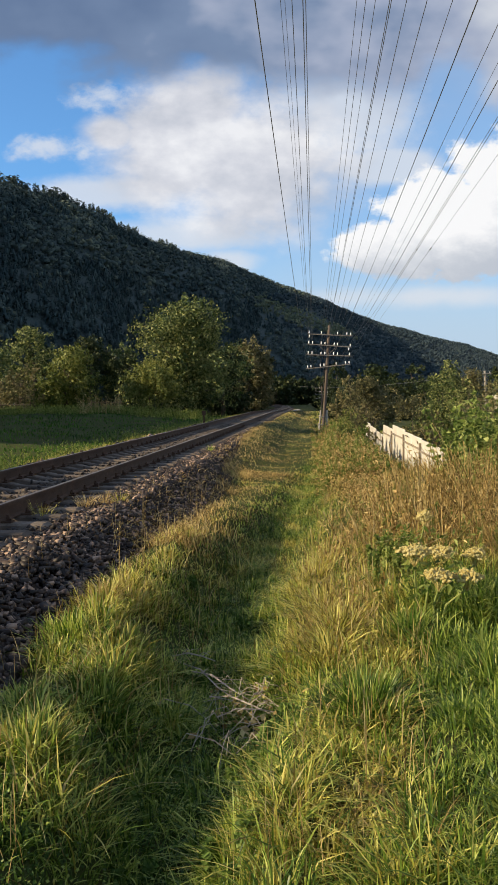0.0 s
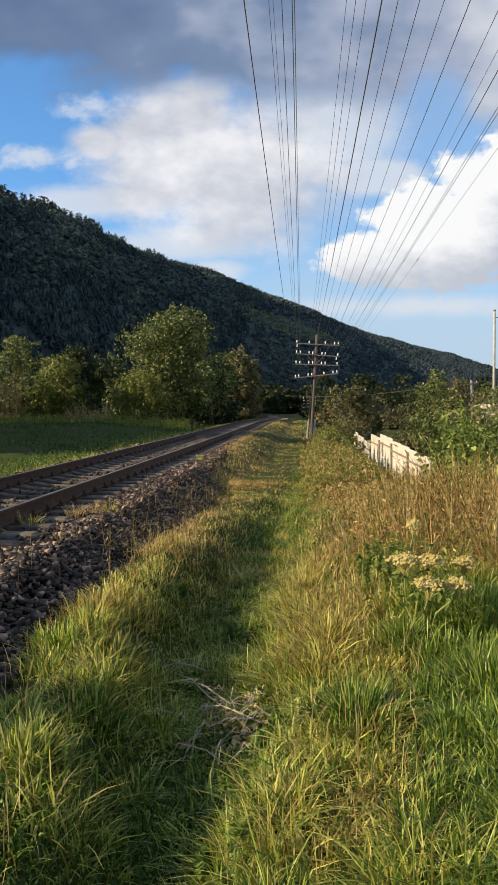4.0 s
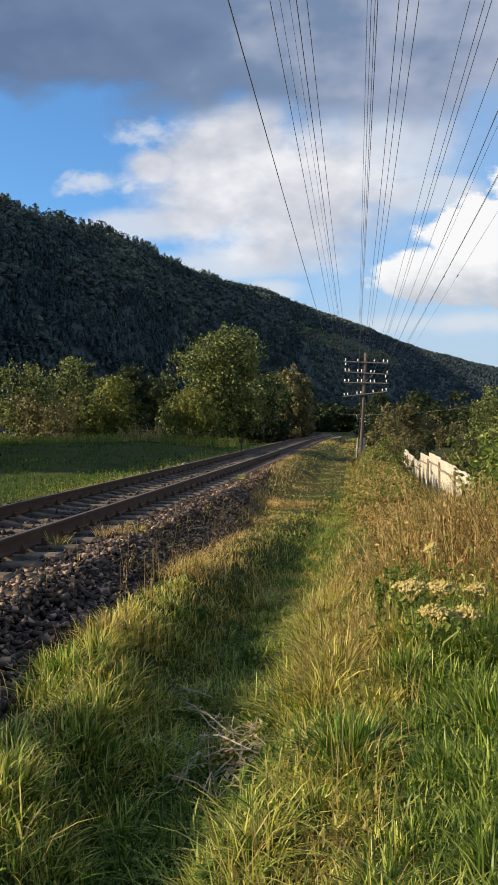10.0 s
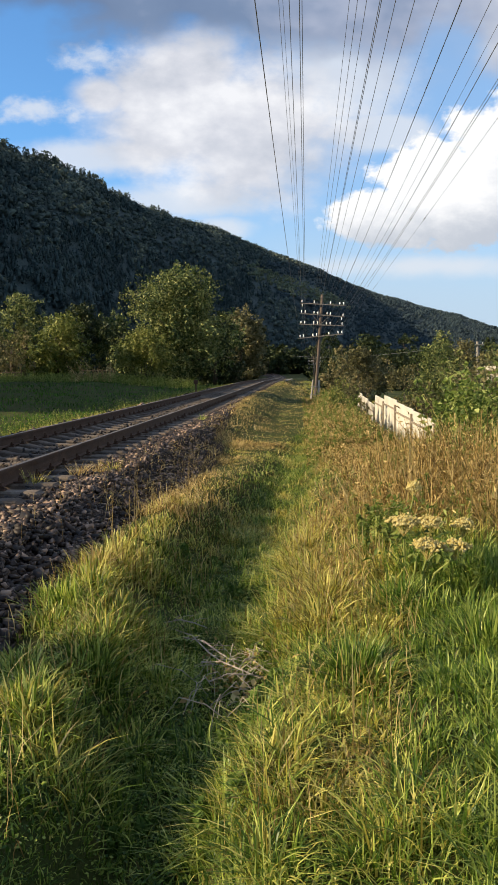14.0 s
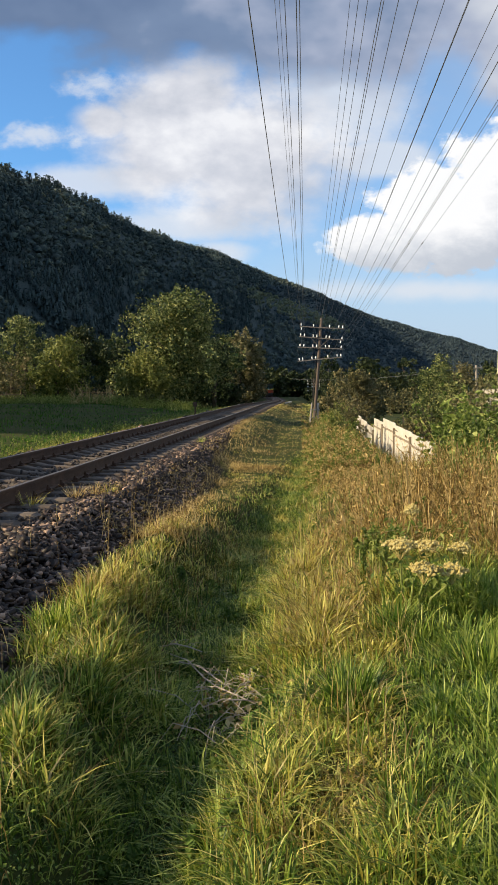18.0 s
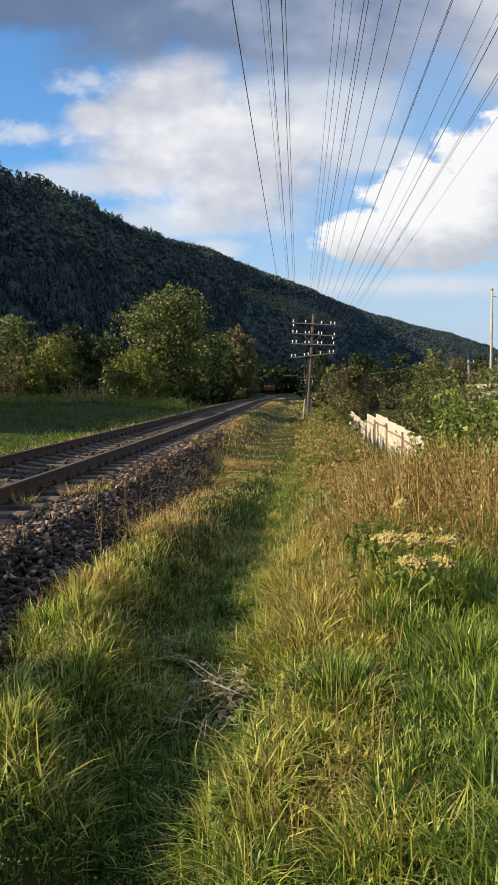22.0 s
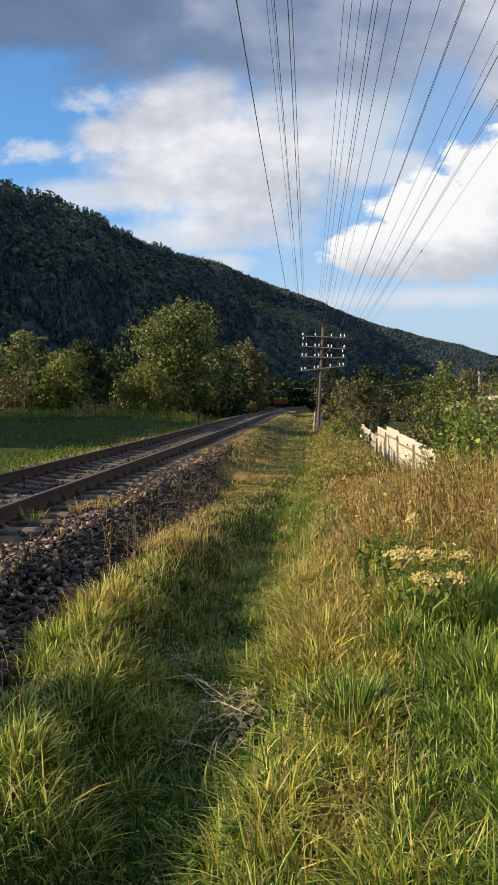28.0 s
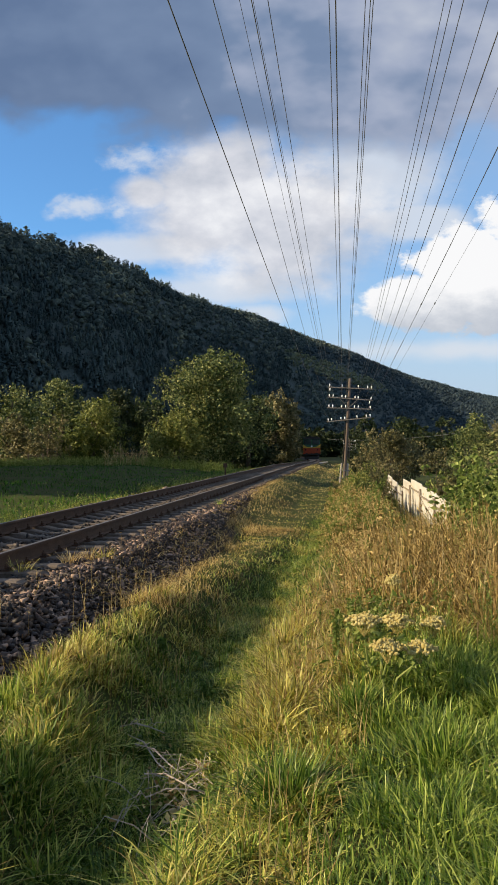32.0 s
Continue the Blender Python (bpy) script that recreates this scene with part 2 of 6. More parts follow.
# lighter olive leaf that paints the sunlit patch on the slope
M_FOREST_SUNNED = leafy("sunned_forest_leaf", [(0.2, (0.0775, 0.1, 0.0725)), (0.5, (0.138, 0.163, 0.103)), (0.9, (0.237, 0.237, 0.131))], 0.03, 0.010, 0.5, 0.95, 0.05, 0.25)
# spruce tone, hazed too and darkened for the shaded lower slope
M_SPRUCE_SHADED = leafy("shaded_spruce_needles", [(0.2, (0.0263, 0.0439, 0.0469)), (0.5, (0.0469, 0.0719, 0.0747)), (0.9, (0.0909, 0.121, 0.111))], 0.02, 0.012, 0.45, 0.95, 0.05, 0.25)
M_BARK = solid("bark", [(0.3, (0.05, 0.038, 0.028)), (0.7, (0.14, 0.11, 0.085))], 3, 0.95, bump=0.8, stretch=(1, 1, 0.2))
M_POLE = solid("tarred_timber", [(0.3, (0.0688, 0.0515, 0.0412)), (0.55, (0.133, 0.103, 0.0823)), (0.75, (0.224, 0.184, 0.147))], 4, 0.85, bump=0.6, fine=30, stretch=(1, 1, 0.08))
M_ARM = solid("weathered_steel", [(0.3, (0.10, 0.09, 0.085)), (0.7, (0.28, 0.25, 0.22))], 8, 0.7, 0.3)
M_INSUL = solid("white_porcelain", [(0.3, (0.78, 0.78, 0.76)), (0.7, (0.90, 0.90, 0.88))], 8, 0.15, bump=0.0, spec=0.6)
M_WIRE = solid("wire_metal", [(0.3, (0.10, 0.105, 0.12)), (0.7, (0.20, 0.205, 0.22))], 2, 0.5, 0.4, bump=0.0)
M_DARK_LINE = solid("dark_line", [(0.3, (0.015, 0.014, 0.013)), (0.7, (0.035, 0.032, 0.03))], 6, 0.8, bump=0.1)
M_RAIL = solid("rusty_rail", [(0.3, (0.045, 0.026, 0.018)), (0.55, (0.085, 0.048, 0.030)), (0.75, (0.14, 0.085, 0.05))], 5, 0.8, 0.15, fine=60)
M_RAILTOP = solid("worn_rail_head", [(0.3, (0.14, 0.11, 0.085)), (0.7, (0.27, 0.23, 0.19))], 5, 0.42, 0.7, fine=60, bump=0.1)
M_SLEEPER = solid("sleeper_concrete", [(0.3, (0.0508, 0.0386, 0.0297)), (0.55, (0.115, 0.091, 0.0725)), (0.75, (0.205, 0.167, 0.135))], 5, 0.9, fine=50, spread=0.25)
M_STONE = leafy("ballast_stone", [(0.2, (0.0136, 0.00913, 0.0068)), (0.5, (0.0313, 0.0201, 0.015)), (0.75, (0.0646, 0.0432, 0.0327)), (0.95, (0.313, 0.217, 0.158))], 0.0, 2.5, 0.9, 0.6, 0.35)
M_STONE_OILY = leafy("oily_stone", [(0.2, (0.0105, 0.0075, 0.00525)), (0.5, (0.0225, 0.01575, 0.012)), (0.92, (0.0675, 0.051, 0.039))], 0.0, 2.5, 0.8, 0.6, 0.4)
M_PANEL = solid("pale_fence_sheet", [(0.3, (0.404, 0.378, 0.33)), (0.55, (0.516, 0.495, 0.446)), (0.75, (0.585, 0.576, 0.533))], 1.5, 0.75, fine=25, spread=0.1)
M_POST = solid("fence_post_steel", [(0.3, (0.17, 0.14, 0.11)), (0.7, (0.32, 0.27, 0.21))], 6, 0.75, 0.2)
M_CONC = solid("weathered_concrete", [(0.3, (0.26, 0.24, 0.20)), (0.55, (0.40, 0.37, 0.32)), (0.75, (0.50, 0.47, 0.41))], 4, 0.9, fine=40)
M_WOOD = solid("grey_wood", [(0.3, (0.13, 0.115, 0.095)), (0.7, (0.30, 0.275, 0.235))], 4, 0.85, fine=30, stretch=(1, 1, 0.2))

# ---------------------------------------------------------------- mesh helpers


def np_mesh(name, verts, tris, mat, smooth=False):
    """A mesh from arrays of corners and triangles."""
    verts, tris = np.asarray(verts, np.float32), np.asarray(tris, np.int32)
    me = bpy.data.meshes.new(name)
    me.vertices.add(len(verts))
    me.vertices.foreach_set("co", verts.ravel())
    me.loops.add(tris.size)
    me.loops.foreach_set("vertex_index", tris.ravel())
    me.polygons.add(len(tris))
    me.polygons.foreach_set("loop_start", np.arange(0, tris.size, 3, dtype=np.int32))
    me.update(calc_edges=True)
    if smooth:
        me.polygons.foreach_set("use_smooth", np.ones(len(tris), bool))
    me.materials.append(mat)
    return me


def bm_mesh(name, bm, mats, smooth=False):
    me = bpy.data.meshes.new(name)
    bm.to_mesh(me)
    bm.free()
    for m in mats if isinstance(mats, (list, tuple)) else [mats]:
        me.materials.append(m)
    if smooth:
        for p in me.polygons:
            p.use_smooth = True
    return me


def part(name, bm, mat, parent, label="", smooth=False):
    ob = new(name, bm if isinstance(bm, bpy.types.Mesh) else bm_mesh(name, bm, mat, smooth))
    ob.parent = parent
    if label:
        ob["label"] = label
    return ob


def thing(name, m, label, category, group="", kind="", data=None):
    ob = new(name, data)
    ob.matrix_world = m
    return tagged(ob, label, category, group, kind)


def box(bm, sx, sy, sz, m=Matrix(), bevel=0.0):
    r = bmesh.ops.create_cube(bm, size=1.0, matrix=m @ Matrix.Diagonal((sx, sy, sz, 1)))
    if bevel:
        es = {e for v in r["verts"] for e in v.link_edges}
        bmesh.ops.bevel(bm, geom=list(es), offset=bevel, segments=1, affect="EDGES")
    return r["verts"]


def boxed(sx, sy, sz, m=Matrix(), bevel=0.0):
    bm = bmesh.new()
    box(bm, sx, sy, sz, m, bevel)
    return bm


def tube(bm, pts, radii, sides=8, cap=True):
    """A tapered tube along points."""
    pts = [Vector(p) for p in pts]
    rings = []
    for i, p in enumerate(pts):
        d = (pts[min(i + 1, len(pts) - 1)] - pts[max(i - 1, 0)]).normalized()
        a = d.orthogonal().normalized()
        b = d.cross(a)
        rings.append([bm.verts.new(p + (a * math.cos(2 * math.pi * k / sides) + b * math.sin(2 * math.pi * k / sides)) * radii[i]) for k in range(sides)])
    for r0, r1 in zip(rings, rings[1:]):
        a0 = min(range(sides), key=lambda k: (r1[k].co - r0[0].co).length)
        for k in range(sides):
            bm.faces.new((r0[k], r0[(k + 1) % sides], r1[(k + 1 + a0) % sides], r1[(k + a0) % sides]))
    if cap:
        bm.faces.new(rings[0][::-1])
        bm.faces.new(rings[-1])
    return bm


def lathe(bm, profile, sides=10, m=Matrix()):
    rings = [[bm.verts.new(m @ Vector((r * math.cos(2 * math.pi * k / sides), r * math.sin(2 * math.pi * k / sides), z))) for k in range(sides)] for r, z in profile]
    for r0, r1 in zip(rings, rings[1:]):
        for k in range(sides):
            bm.faces.new((r0[k], r0[(k + 1) % sides], r1[(k + 1) % sides], r1[k]))
    bm.faces.new(rings[0][::-1])
    bm.faces.new(rings[-1])
    return bm


def vnoise(x, y, seed=0):
    """Smooth value noise on arrays, about -1 to 1."""
    xi, yi = np.floor(x).astype(np.int64), np.floor(y).astype(np.int64)
    fx, fy = x - xi, y - yi
    fx, fy = fx * fx * (3 - 2 * fx), fy * fy * (3 - 2 * fy)

    def h(a, b):
        n = (a * 374761393 + b * 668265263 + seed * 974711) & 0x7FFFFFFF
        n = ((n ^ (n >> 13)) * 1274126177) & 0x7FFFFFFF
        return ((n ^ (n >> 16)) & 0xFFFF) / 32767.5 - 1.0

    a = h(xi, yi) * (1 - fx) + h(xi + 1, yi) * fx
    b = h(xi, yi + 1) * (1 - fx) + h(xi + 1, yi + 1) * fx
    return a * (1 - fy) + b * fy


def fbm(x, y, seed=0, octaves=4):
    return sum(vnoise(x * 2 ** k, y * 2 ** k, seed + k) / 2 ** k for k in range(octaves))


def smooth(e0, e1, x):
    t = np.clip((x - e0) / (e1 - e0), 0, 1)
    return t * t * (3 - 2 * t)


# ---------------------------------------------------------------- the lie of the land
RAIL_TOP = 0.57
GAUGE = 1.595


def track_x(y):
    """The track's middle line."""
    return -4.05 + 0.1175 * y - 0.00013 * y * y - 0.0011 * np.clip(y - 225.0, 0.0, None) ** 2


def track_dx(y):
    return 0.1175 - 0.00026 * y - 0.0022 * max(y - 225.0, 0.0)


def track_z(y):
    return RAIL_TOP - 0.0100 * np.clip(y - 60.0, 0.0, 130.0)


def path_x(y):
    """The trodden hollow beside the track."""
    return -0.44 + 0.10 * y + (0.045 * np.sin(1.35 * y + 2.6) + 0.03 * np.sin(3.1 * y + 1.0)) * smooth(13, 8, y)


def hollow_x(y):
    """The hollow itself, which bears away from the track farther on."""
    return path_x(y) + 0.15 * smooth(3.6, 4.7, y) + 0.10 * np.clip(y - 8.5, 0, 13)


def hollow_mid(y):
    """The deepest line of the hollow, and how wide it is: narrower at the near end."""
    near = smooth(4.2, 2.7, y)
    broad = smooth(3.8, 4.8, y) * smooth(9.5, 7.5, y)
    return hollow_x(y) - 0.09 + 0.10 * near - 0.06 * broad, 0.44 + 0.04 * smooth(5, 10, y) - 0.13 * near + 0.08 * broad


def stones_end(y):
    """Where the stones give way to grass, from the track's middle."""
    return np.interp(y, [0, 5, 6.2, 7.5, 9, 12, 16, 22, 30, 45], [2.1, 2.28, 2.55, 2.46, 2.27, 2.05, 1.98, 1.75, 1.3, 1.05])


def land(x, y):
    """Height of the soil: track bed, verge with the trodden hollow, bank, drop to the right, meadow to the left."""
    x, y = np.asarray(x, float), np.asarray(y, float)
    s = x - track_x(y)
    fall = track_z(y) - RAIL_TOP
    a = np.abs(s)
    bed = 0.16 * smooth(2.9, 1.5, a)
    right = s > 0
    bed = bed + np.where(right, 0.24 * smooth(12, 25, y) * smooth(3.3, 2.2, a) * smooth(1.42 + 0.46 * smooth(30, 16, y), 1.75 + 0.46 * smooth(30, 16, y), a), 0)
    px = path_x(y)
    hx = hollow_x(y)
    mid, wide = hollow_mid(y)
    ridge = (0.17 - 0.04 * smooth(7, 5.5, y)) * np.exp(-((x - (mid - 0.81 + 0.06 * smooth(7, 5.5, y))) / 0.38) ** 2) * (0.65 * smooth(13, 8, y) + 0.35 * smooth(22, 12, y))
    hollow = -(0.25 + 0.02 * smooth(5, 7, y)) * np.exp(-((x - mid) / wide) ** 4) * (0.6 * smooth(15, 8, y) + 0.4 * smooth(26, 13, y))
    bank = (0.10 * smooth(0.22, 0.50, x - hx) + 0.14 * smooth(0.5, 1.3, x - px)) * smooth(60, 10, y)
    drop = -1.75 * smooth(2.0, 3.4, x - px) * smooth(-2, 14, y) - 0.6 * smooth(6, 30, x - px) - 0.42 * smooth(0.6, 1.3, x - px) * smooth(20, 36, y) * smooth(75, 50, y)
    meadow = np.where(right, 0, -0.10 * smooth(1.9, 3.2, a) + 0.28 * smooth(5, 14, a) + 0.35 * smooth(45, 75, y) * smooth(7, 14, a) + 0.14 * fbm(x / 5, y / 7, 14, 2) * smooth(4, 9, a) * smooth(60, 30, a))
    rough = 0.035 * fbm(x * 1.3, y * 1.3, 3) * smooth(2.3, 3.0, a)
    far = 0.8 * fbm(x / 40, y / 40, 9, 3) * smooth(25, 90, a)
    return bed + np.where(right, ridge + hollow + bank + drop, meadow) + rough + far + fall


def build_ground():
    def axis(fine_lo, fine_hi, step, limit, grow):
        mid = list(np.arange(fine_lo, fine_hi, step))
        lo, hi, st = [fine_lo], [fine_hi], step
        while hi[-1] < limit:
            st *= grow
            hi.append(hi[-1] + st)
            lo.append(lo[-1] - st)
        return np.array(lo[:0:-1] + mid + hi)

    xs, ys = axis(-5, 7, 0.12, 4200, 1.12), axis(0, 22, 0.16, 4200, 1.11)
    gx, gy = np.meshgrid(xs, ys)
    gz = land(gx, gy)
    v = np.stack([gx, gy, gz], -1).reshape(-1, 3)
    w, h = len(xs), len(ys)
    i = (np.arange(h - 1)[:, None] * w + np.arange(w - 1)[None]).ravel()
    t = np.concatenate([np.stack([i, i + 1, i + w + 1], 1), np.stack([i, i + w + 1, i + w], 1)])
    ob = new("ground", np_mesh("ground", v, t, M_GROUND, True))
    tagged(ob, "uneven grassy soil of the valley floor", "ground", kind="structure")


build_ground()

# the wooded hill: its ridge and foot run from the near left to the far right
RIDGE = [(-48, 720, 360, 11), (-36, 760, 360, 216), (-28, 810, 380, 270), (-17.4, 940, 470, 252), (-13, 1010, 540, 250), (-9.5, 1080, 600, 250), (0, 1550, 850, 267), (6.5, 2030, 1010, 256),
         (10.5, 2390, 1150, 227), (17, 2800, 1440, 171), (20, 2950, 1550, 119), (30, 3400, 1980, 63), (60, 3700, 2700, 54)]


def hill_at(deg, f):
    """Distance and height on the hill, by bearing and by the share of the way from foot to ridge (past 1: the far side)."""
    b = [r[0] for r in RIDGE]
    d1, d0, h = (np.interp(deg, b, [r[k] for r in RIDGE]) for k in (1, 2, 3))
    d = d0 + (d1 - d0) * f
    prof = np.where(f < 1, 1 - (1 - np.clip(f, 0, 1)) ** 1.35, 1 - 0.5 * np.maximum(f - 1, 0) ** 1.2)
    bump = 1 + 0.02 * fbm(deg / 6, f * 3, 5, 3) * np.clip(f * (1.15 - f) * 3, 0, 1)
    return d, h * prof * bump - 8


# the floor colour carries the same painted haze
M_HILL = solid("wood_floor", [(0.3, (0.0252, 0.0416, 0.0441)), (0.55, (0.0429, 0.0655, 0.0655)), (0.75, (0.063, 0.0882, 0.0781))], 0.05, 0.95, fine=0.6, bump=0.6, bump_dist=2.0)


def build_hill():
    degs, fs = np.arange(-48, 60.1, 1.0), np.concatenate([np.linspace(-0.05, 1, 24), [1.1, 1.3, 1.7, 2.2]])
    gd, gf = np.meshgrid(degs, fs)
    d, z = hill_at(gd, np.maximum(gf, 0))
    z = np.where(gf < 0, -12, z)
    a = np.radians(gd)
    v = np.stack([d * np.sin(a), d * np.cos(a), z], -1).reshape(-1, 3)
    w, h = len(degs), len(fs)
    i = (np.arange(h - 1)[:, None] * w + np.arange(w - 1)[None]).ravel()
    t = np.concatenate([np.stack([i, i + 1, i + w + 1], 1), np.stack([i, i + w + 1, i + w], 1)])
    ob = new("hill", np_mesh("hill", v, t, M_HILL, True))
    tagged(ob, "long steep hill with a dark wooded slope", "hill", kind="structure")


build_hill()

# ---------------------------------------------------------------- leaves, trees, forest
RNG = np.random.default_rng(7)


def unit(v):
    return v / np.maximum(np.linalg.norm(v, axis=-1, keepdims=True), 1e-9)


def leaf_cards(pts, normals, size, aspect=0.55, rng=RNG):
    """Small folded leaves: two triangles pairs a leaf, turned about the given normals."""
    n = len(pts)
    t = unit(np.cross(normals, rng.normal(size=(n, 3))))
    b = np.cross(unit(normals), t)
    L = (size * rng.uniform(0.6, 1.3, n))[:, None]
    W = L * aspect
    base, tip = pts - t * L * 0.5, pts + t * L * 0.5
    fold = unit(normals) * L * 0.12
    le, ri = pts + b * W * 0.5 + fold, pts - b * W * 0.5 + fold
    v = np.stack([base, ri, tip, le], 1).reshape(-1, 3)
    k = np.arange(n)[:, None] * 4
    tri = np.concatenate([k + [0, 1, 2], k + [0, 2, 3]])
    return v, tri


def leaf_flakes(pts, normals, size, rng):
    """Far leaves: one triangle each."""
    n = len(pts)
    t = unit(np.cross(normals, rng.normal(size=(n, 3))))
    b = np.cross(unit(normals), t)
    L = (size * rng.uniform(0.6, 1.3, n))[:, None]
    v = np.stack([pts - t * L * 0.5 - b * L * 0.45, pts - t * L * 0.4 + b * L * 0.5, pts + t * L * 0.6], 1).reshape(-1, 3)
    return v, np.arange(n * 3).reshape(-1, 3)


def crown_points(lumps, n, rng, fill=0.5):
    """Points in the outer shells of overlapping lumps (x, y, z, rx, rz) and the ways out of them."""
    vol = np.array([l[3] ** 2 * l[4] for l in lumps]) ** 0.75
    pick = rng.choice(len(lumps), n, p=vol / vol.sum())
    L = np.array(lumps)[pick]
    d = unit(rng.normal(size=(n, 3)))
    r = rng.uniform(fill, 1.0, n) ** 0.6
    # ragged shells with gaps
    r = r * (1 + 0.16 * np.sin(d[:, 0] * 9 + pick) * np.sin(d[:, 1] * 8 + 2 * pick) + 0.10 * np.sin(d[:, 2] * 13 + pick))
    off = d * r[:, None] * np.stack([L[:, 3], L[:, 3], L[:, 4]], 1)
    nrm = unit(d + rng.normal(size=(n, 3)) * 0.55)
    return L[:, :3] + off, nrm


def lumps_for(height, width, rng, low=0.12, n=16, shape="round"):
    out = []
    for i in range(n):
        f = rng.uniform(0, 1)
        z = height * (low + (0.93 - low) * f)
        env = {"round": math.sin(math.pi * min(1, 0.18 + 0.74 * f)) ** 0.7, "cone": 1.05 - 0.85 * f, "bush": math.sqrt(max(0.0, 1 - f * f)) + 0.1,
               "column": 0.9 - 0.35 * abs(f - 0.4)}[shape]
        a, rr = rng.uniform(0, 6.283), math.sqrt(rng.uniform(0, 1)) * width * 0.5 * env * 0.72
        r = width * rng.uniform(0.13, 0.24) * (0.6 + 0.6 * env)
        out.append((rr * math.cos(a), rr * math.sin(a), min(z, height - r * 0.75), r, r * rng.uniform(0.7, 1.0)))
    return out


def tree(x, y, height, width, label, mat, seed, shape="round", leaves=5000, leaf=0.30, low=0.12, name="tree", category="tree", group="", z=None, trunk=True, fill=0.45, lean=0.0):
    rng = np.random.default_rng(seed)
    z = float(land(x, y)) - 0.05 if z is None else z
    ob = thing(name, pose(x, y, z, 0, lean, rng.uniform(0, 360)), label, category, group)
    lumps = lumps_for(height, width, rng, low, 14 if shape == "bush" else 26, shape)
    if trunk:
        bm = bmesh.new()
        r0 = 0.028 * height
        top = height * 0.72
        tube(bm, [(0.02 * height * math.sin(3 * k / 6 + seed), 0.02 * height * math.cos(2 * k / 6 + seed) - 0.02 * height, top * k / 6 - 0.15) for k in range(7)],
             [r0 * (1.25 - k / 6) + 0.015 for k in range(7)], 8)
        for i in range(9):
            l = lumps[i % len(lumps)]
            h0 = min(top * 0.9, max(height * 0.10, l[2] * 0.55))
            mid = (l[0] * 0.5, l[1] * 0.5, (h0 + l[2]) * 0.5 + 0.03 * height)
            tube(bm, [(0, -0.01 * height, h0), mid, (l[0], l[1], l[2])], [r0 * 0.45, r0 * 0.28, 0.012], 5, False)
        part("trunk", bm, M_BARK, ob, smooth=True)
    else:
        bm = bmesh.new()
        for i in range(9):
            l = lumps[i % len(lumps)]
            tube(bm, [(l[0] * 0.15, l[1] * 0.15, -0.05), (l[0] * 0.6, l[1] * 0.6, l[2] * 0.5), (l[0], l[1], l[2] + l[4] * 0.5)], [0.035, 0.022, 0.008], 4, False)
        part("branchwork", bm, M_BARK, ob)
    # sprays of leaves that stand out of the lumps' shells, round darker gaps
    per = 26
    c, out = crown_points(lumps, max(leaves // per, 12), rng, max(fill, 0.6))
    k = np.repeat(np.arange(len(c)), per)
    along_spray, reach = rng.uniform(-0.35, 1.0, len(k)), width * 0.062 * rng.uniform(0.6, 1.5, len(c))
    way = unit(out + [0, 0, 0.45])
    p = c[k] + way[k] * (along_spray * reach[k])[:, None] + rng.normal(size=(len(k), 3)) * (0.42 * reach[k] * (1.05 - np.maximum(along_spray, 0) * 0.8))[:, None]
    nrm = unit(out[k] * 0.8 + rng.normal(size=(len(k), 3)) * 0.6)
    p2, n2 = crown_points(lumps, leaves // 5, rng, fill * 0.5)
    p, nrm = np.concatenate([p, p2]), np.concatenate([nrm, n2])
    keep = p[:, 2] > height * low * 0.4
    v, t = leaf_flakes(p[keep], nrm[keep], leaf, rng) if leaf >= 0.4 or y > 82 else leaf_cards(p[keep], nrm[keep], leaf, 0.6, rng)
    part("crown", np_mesh("crown", v, t, mat), None, ob)
    return ob


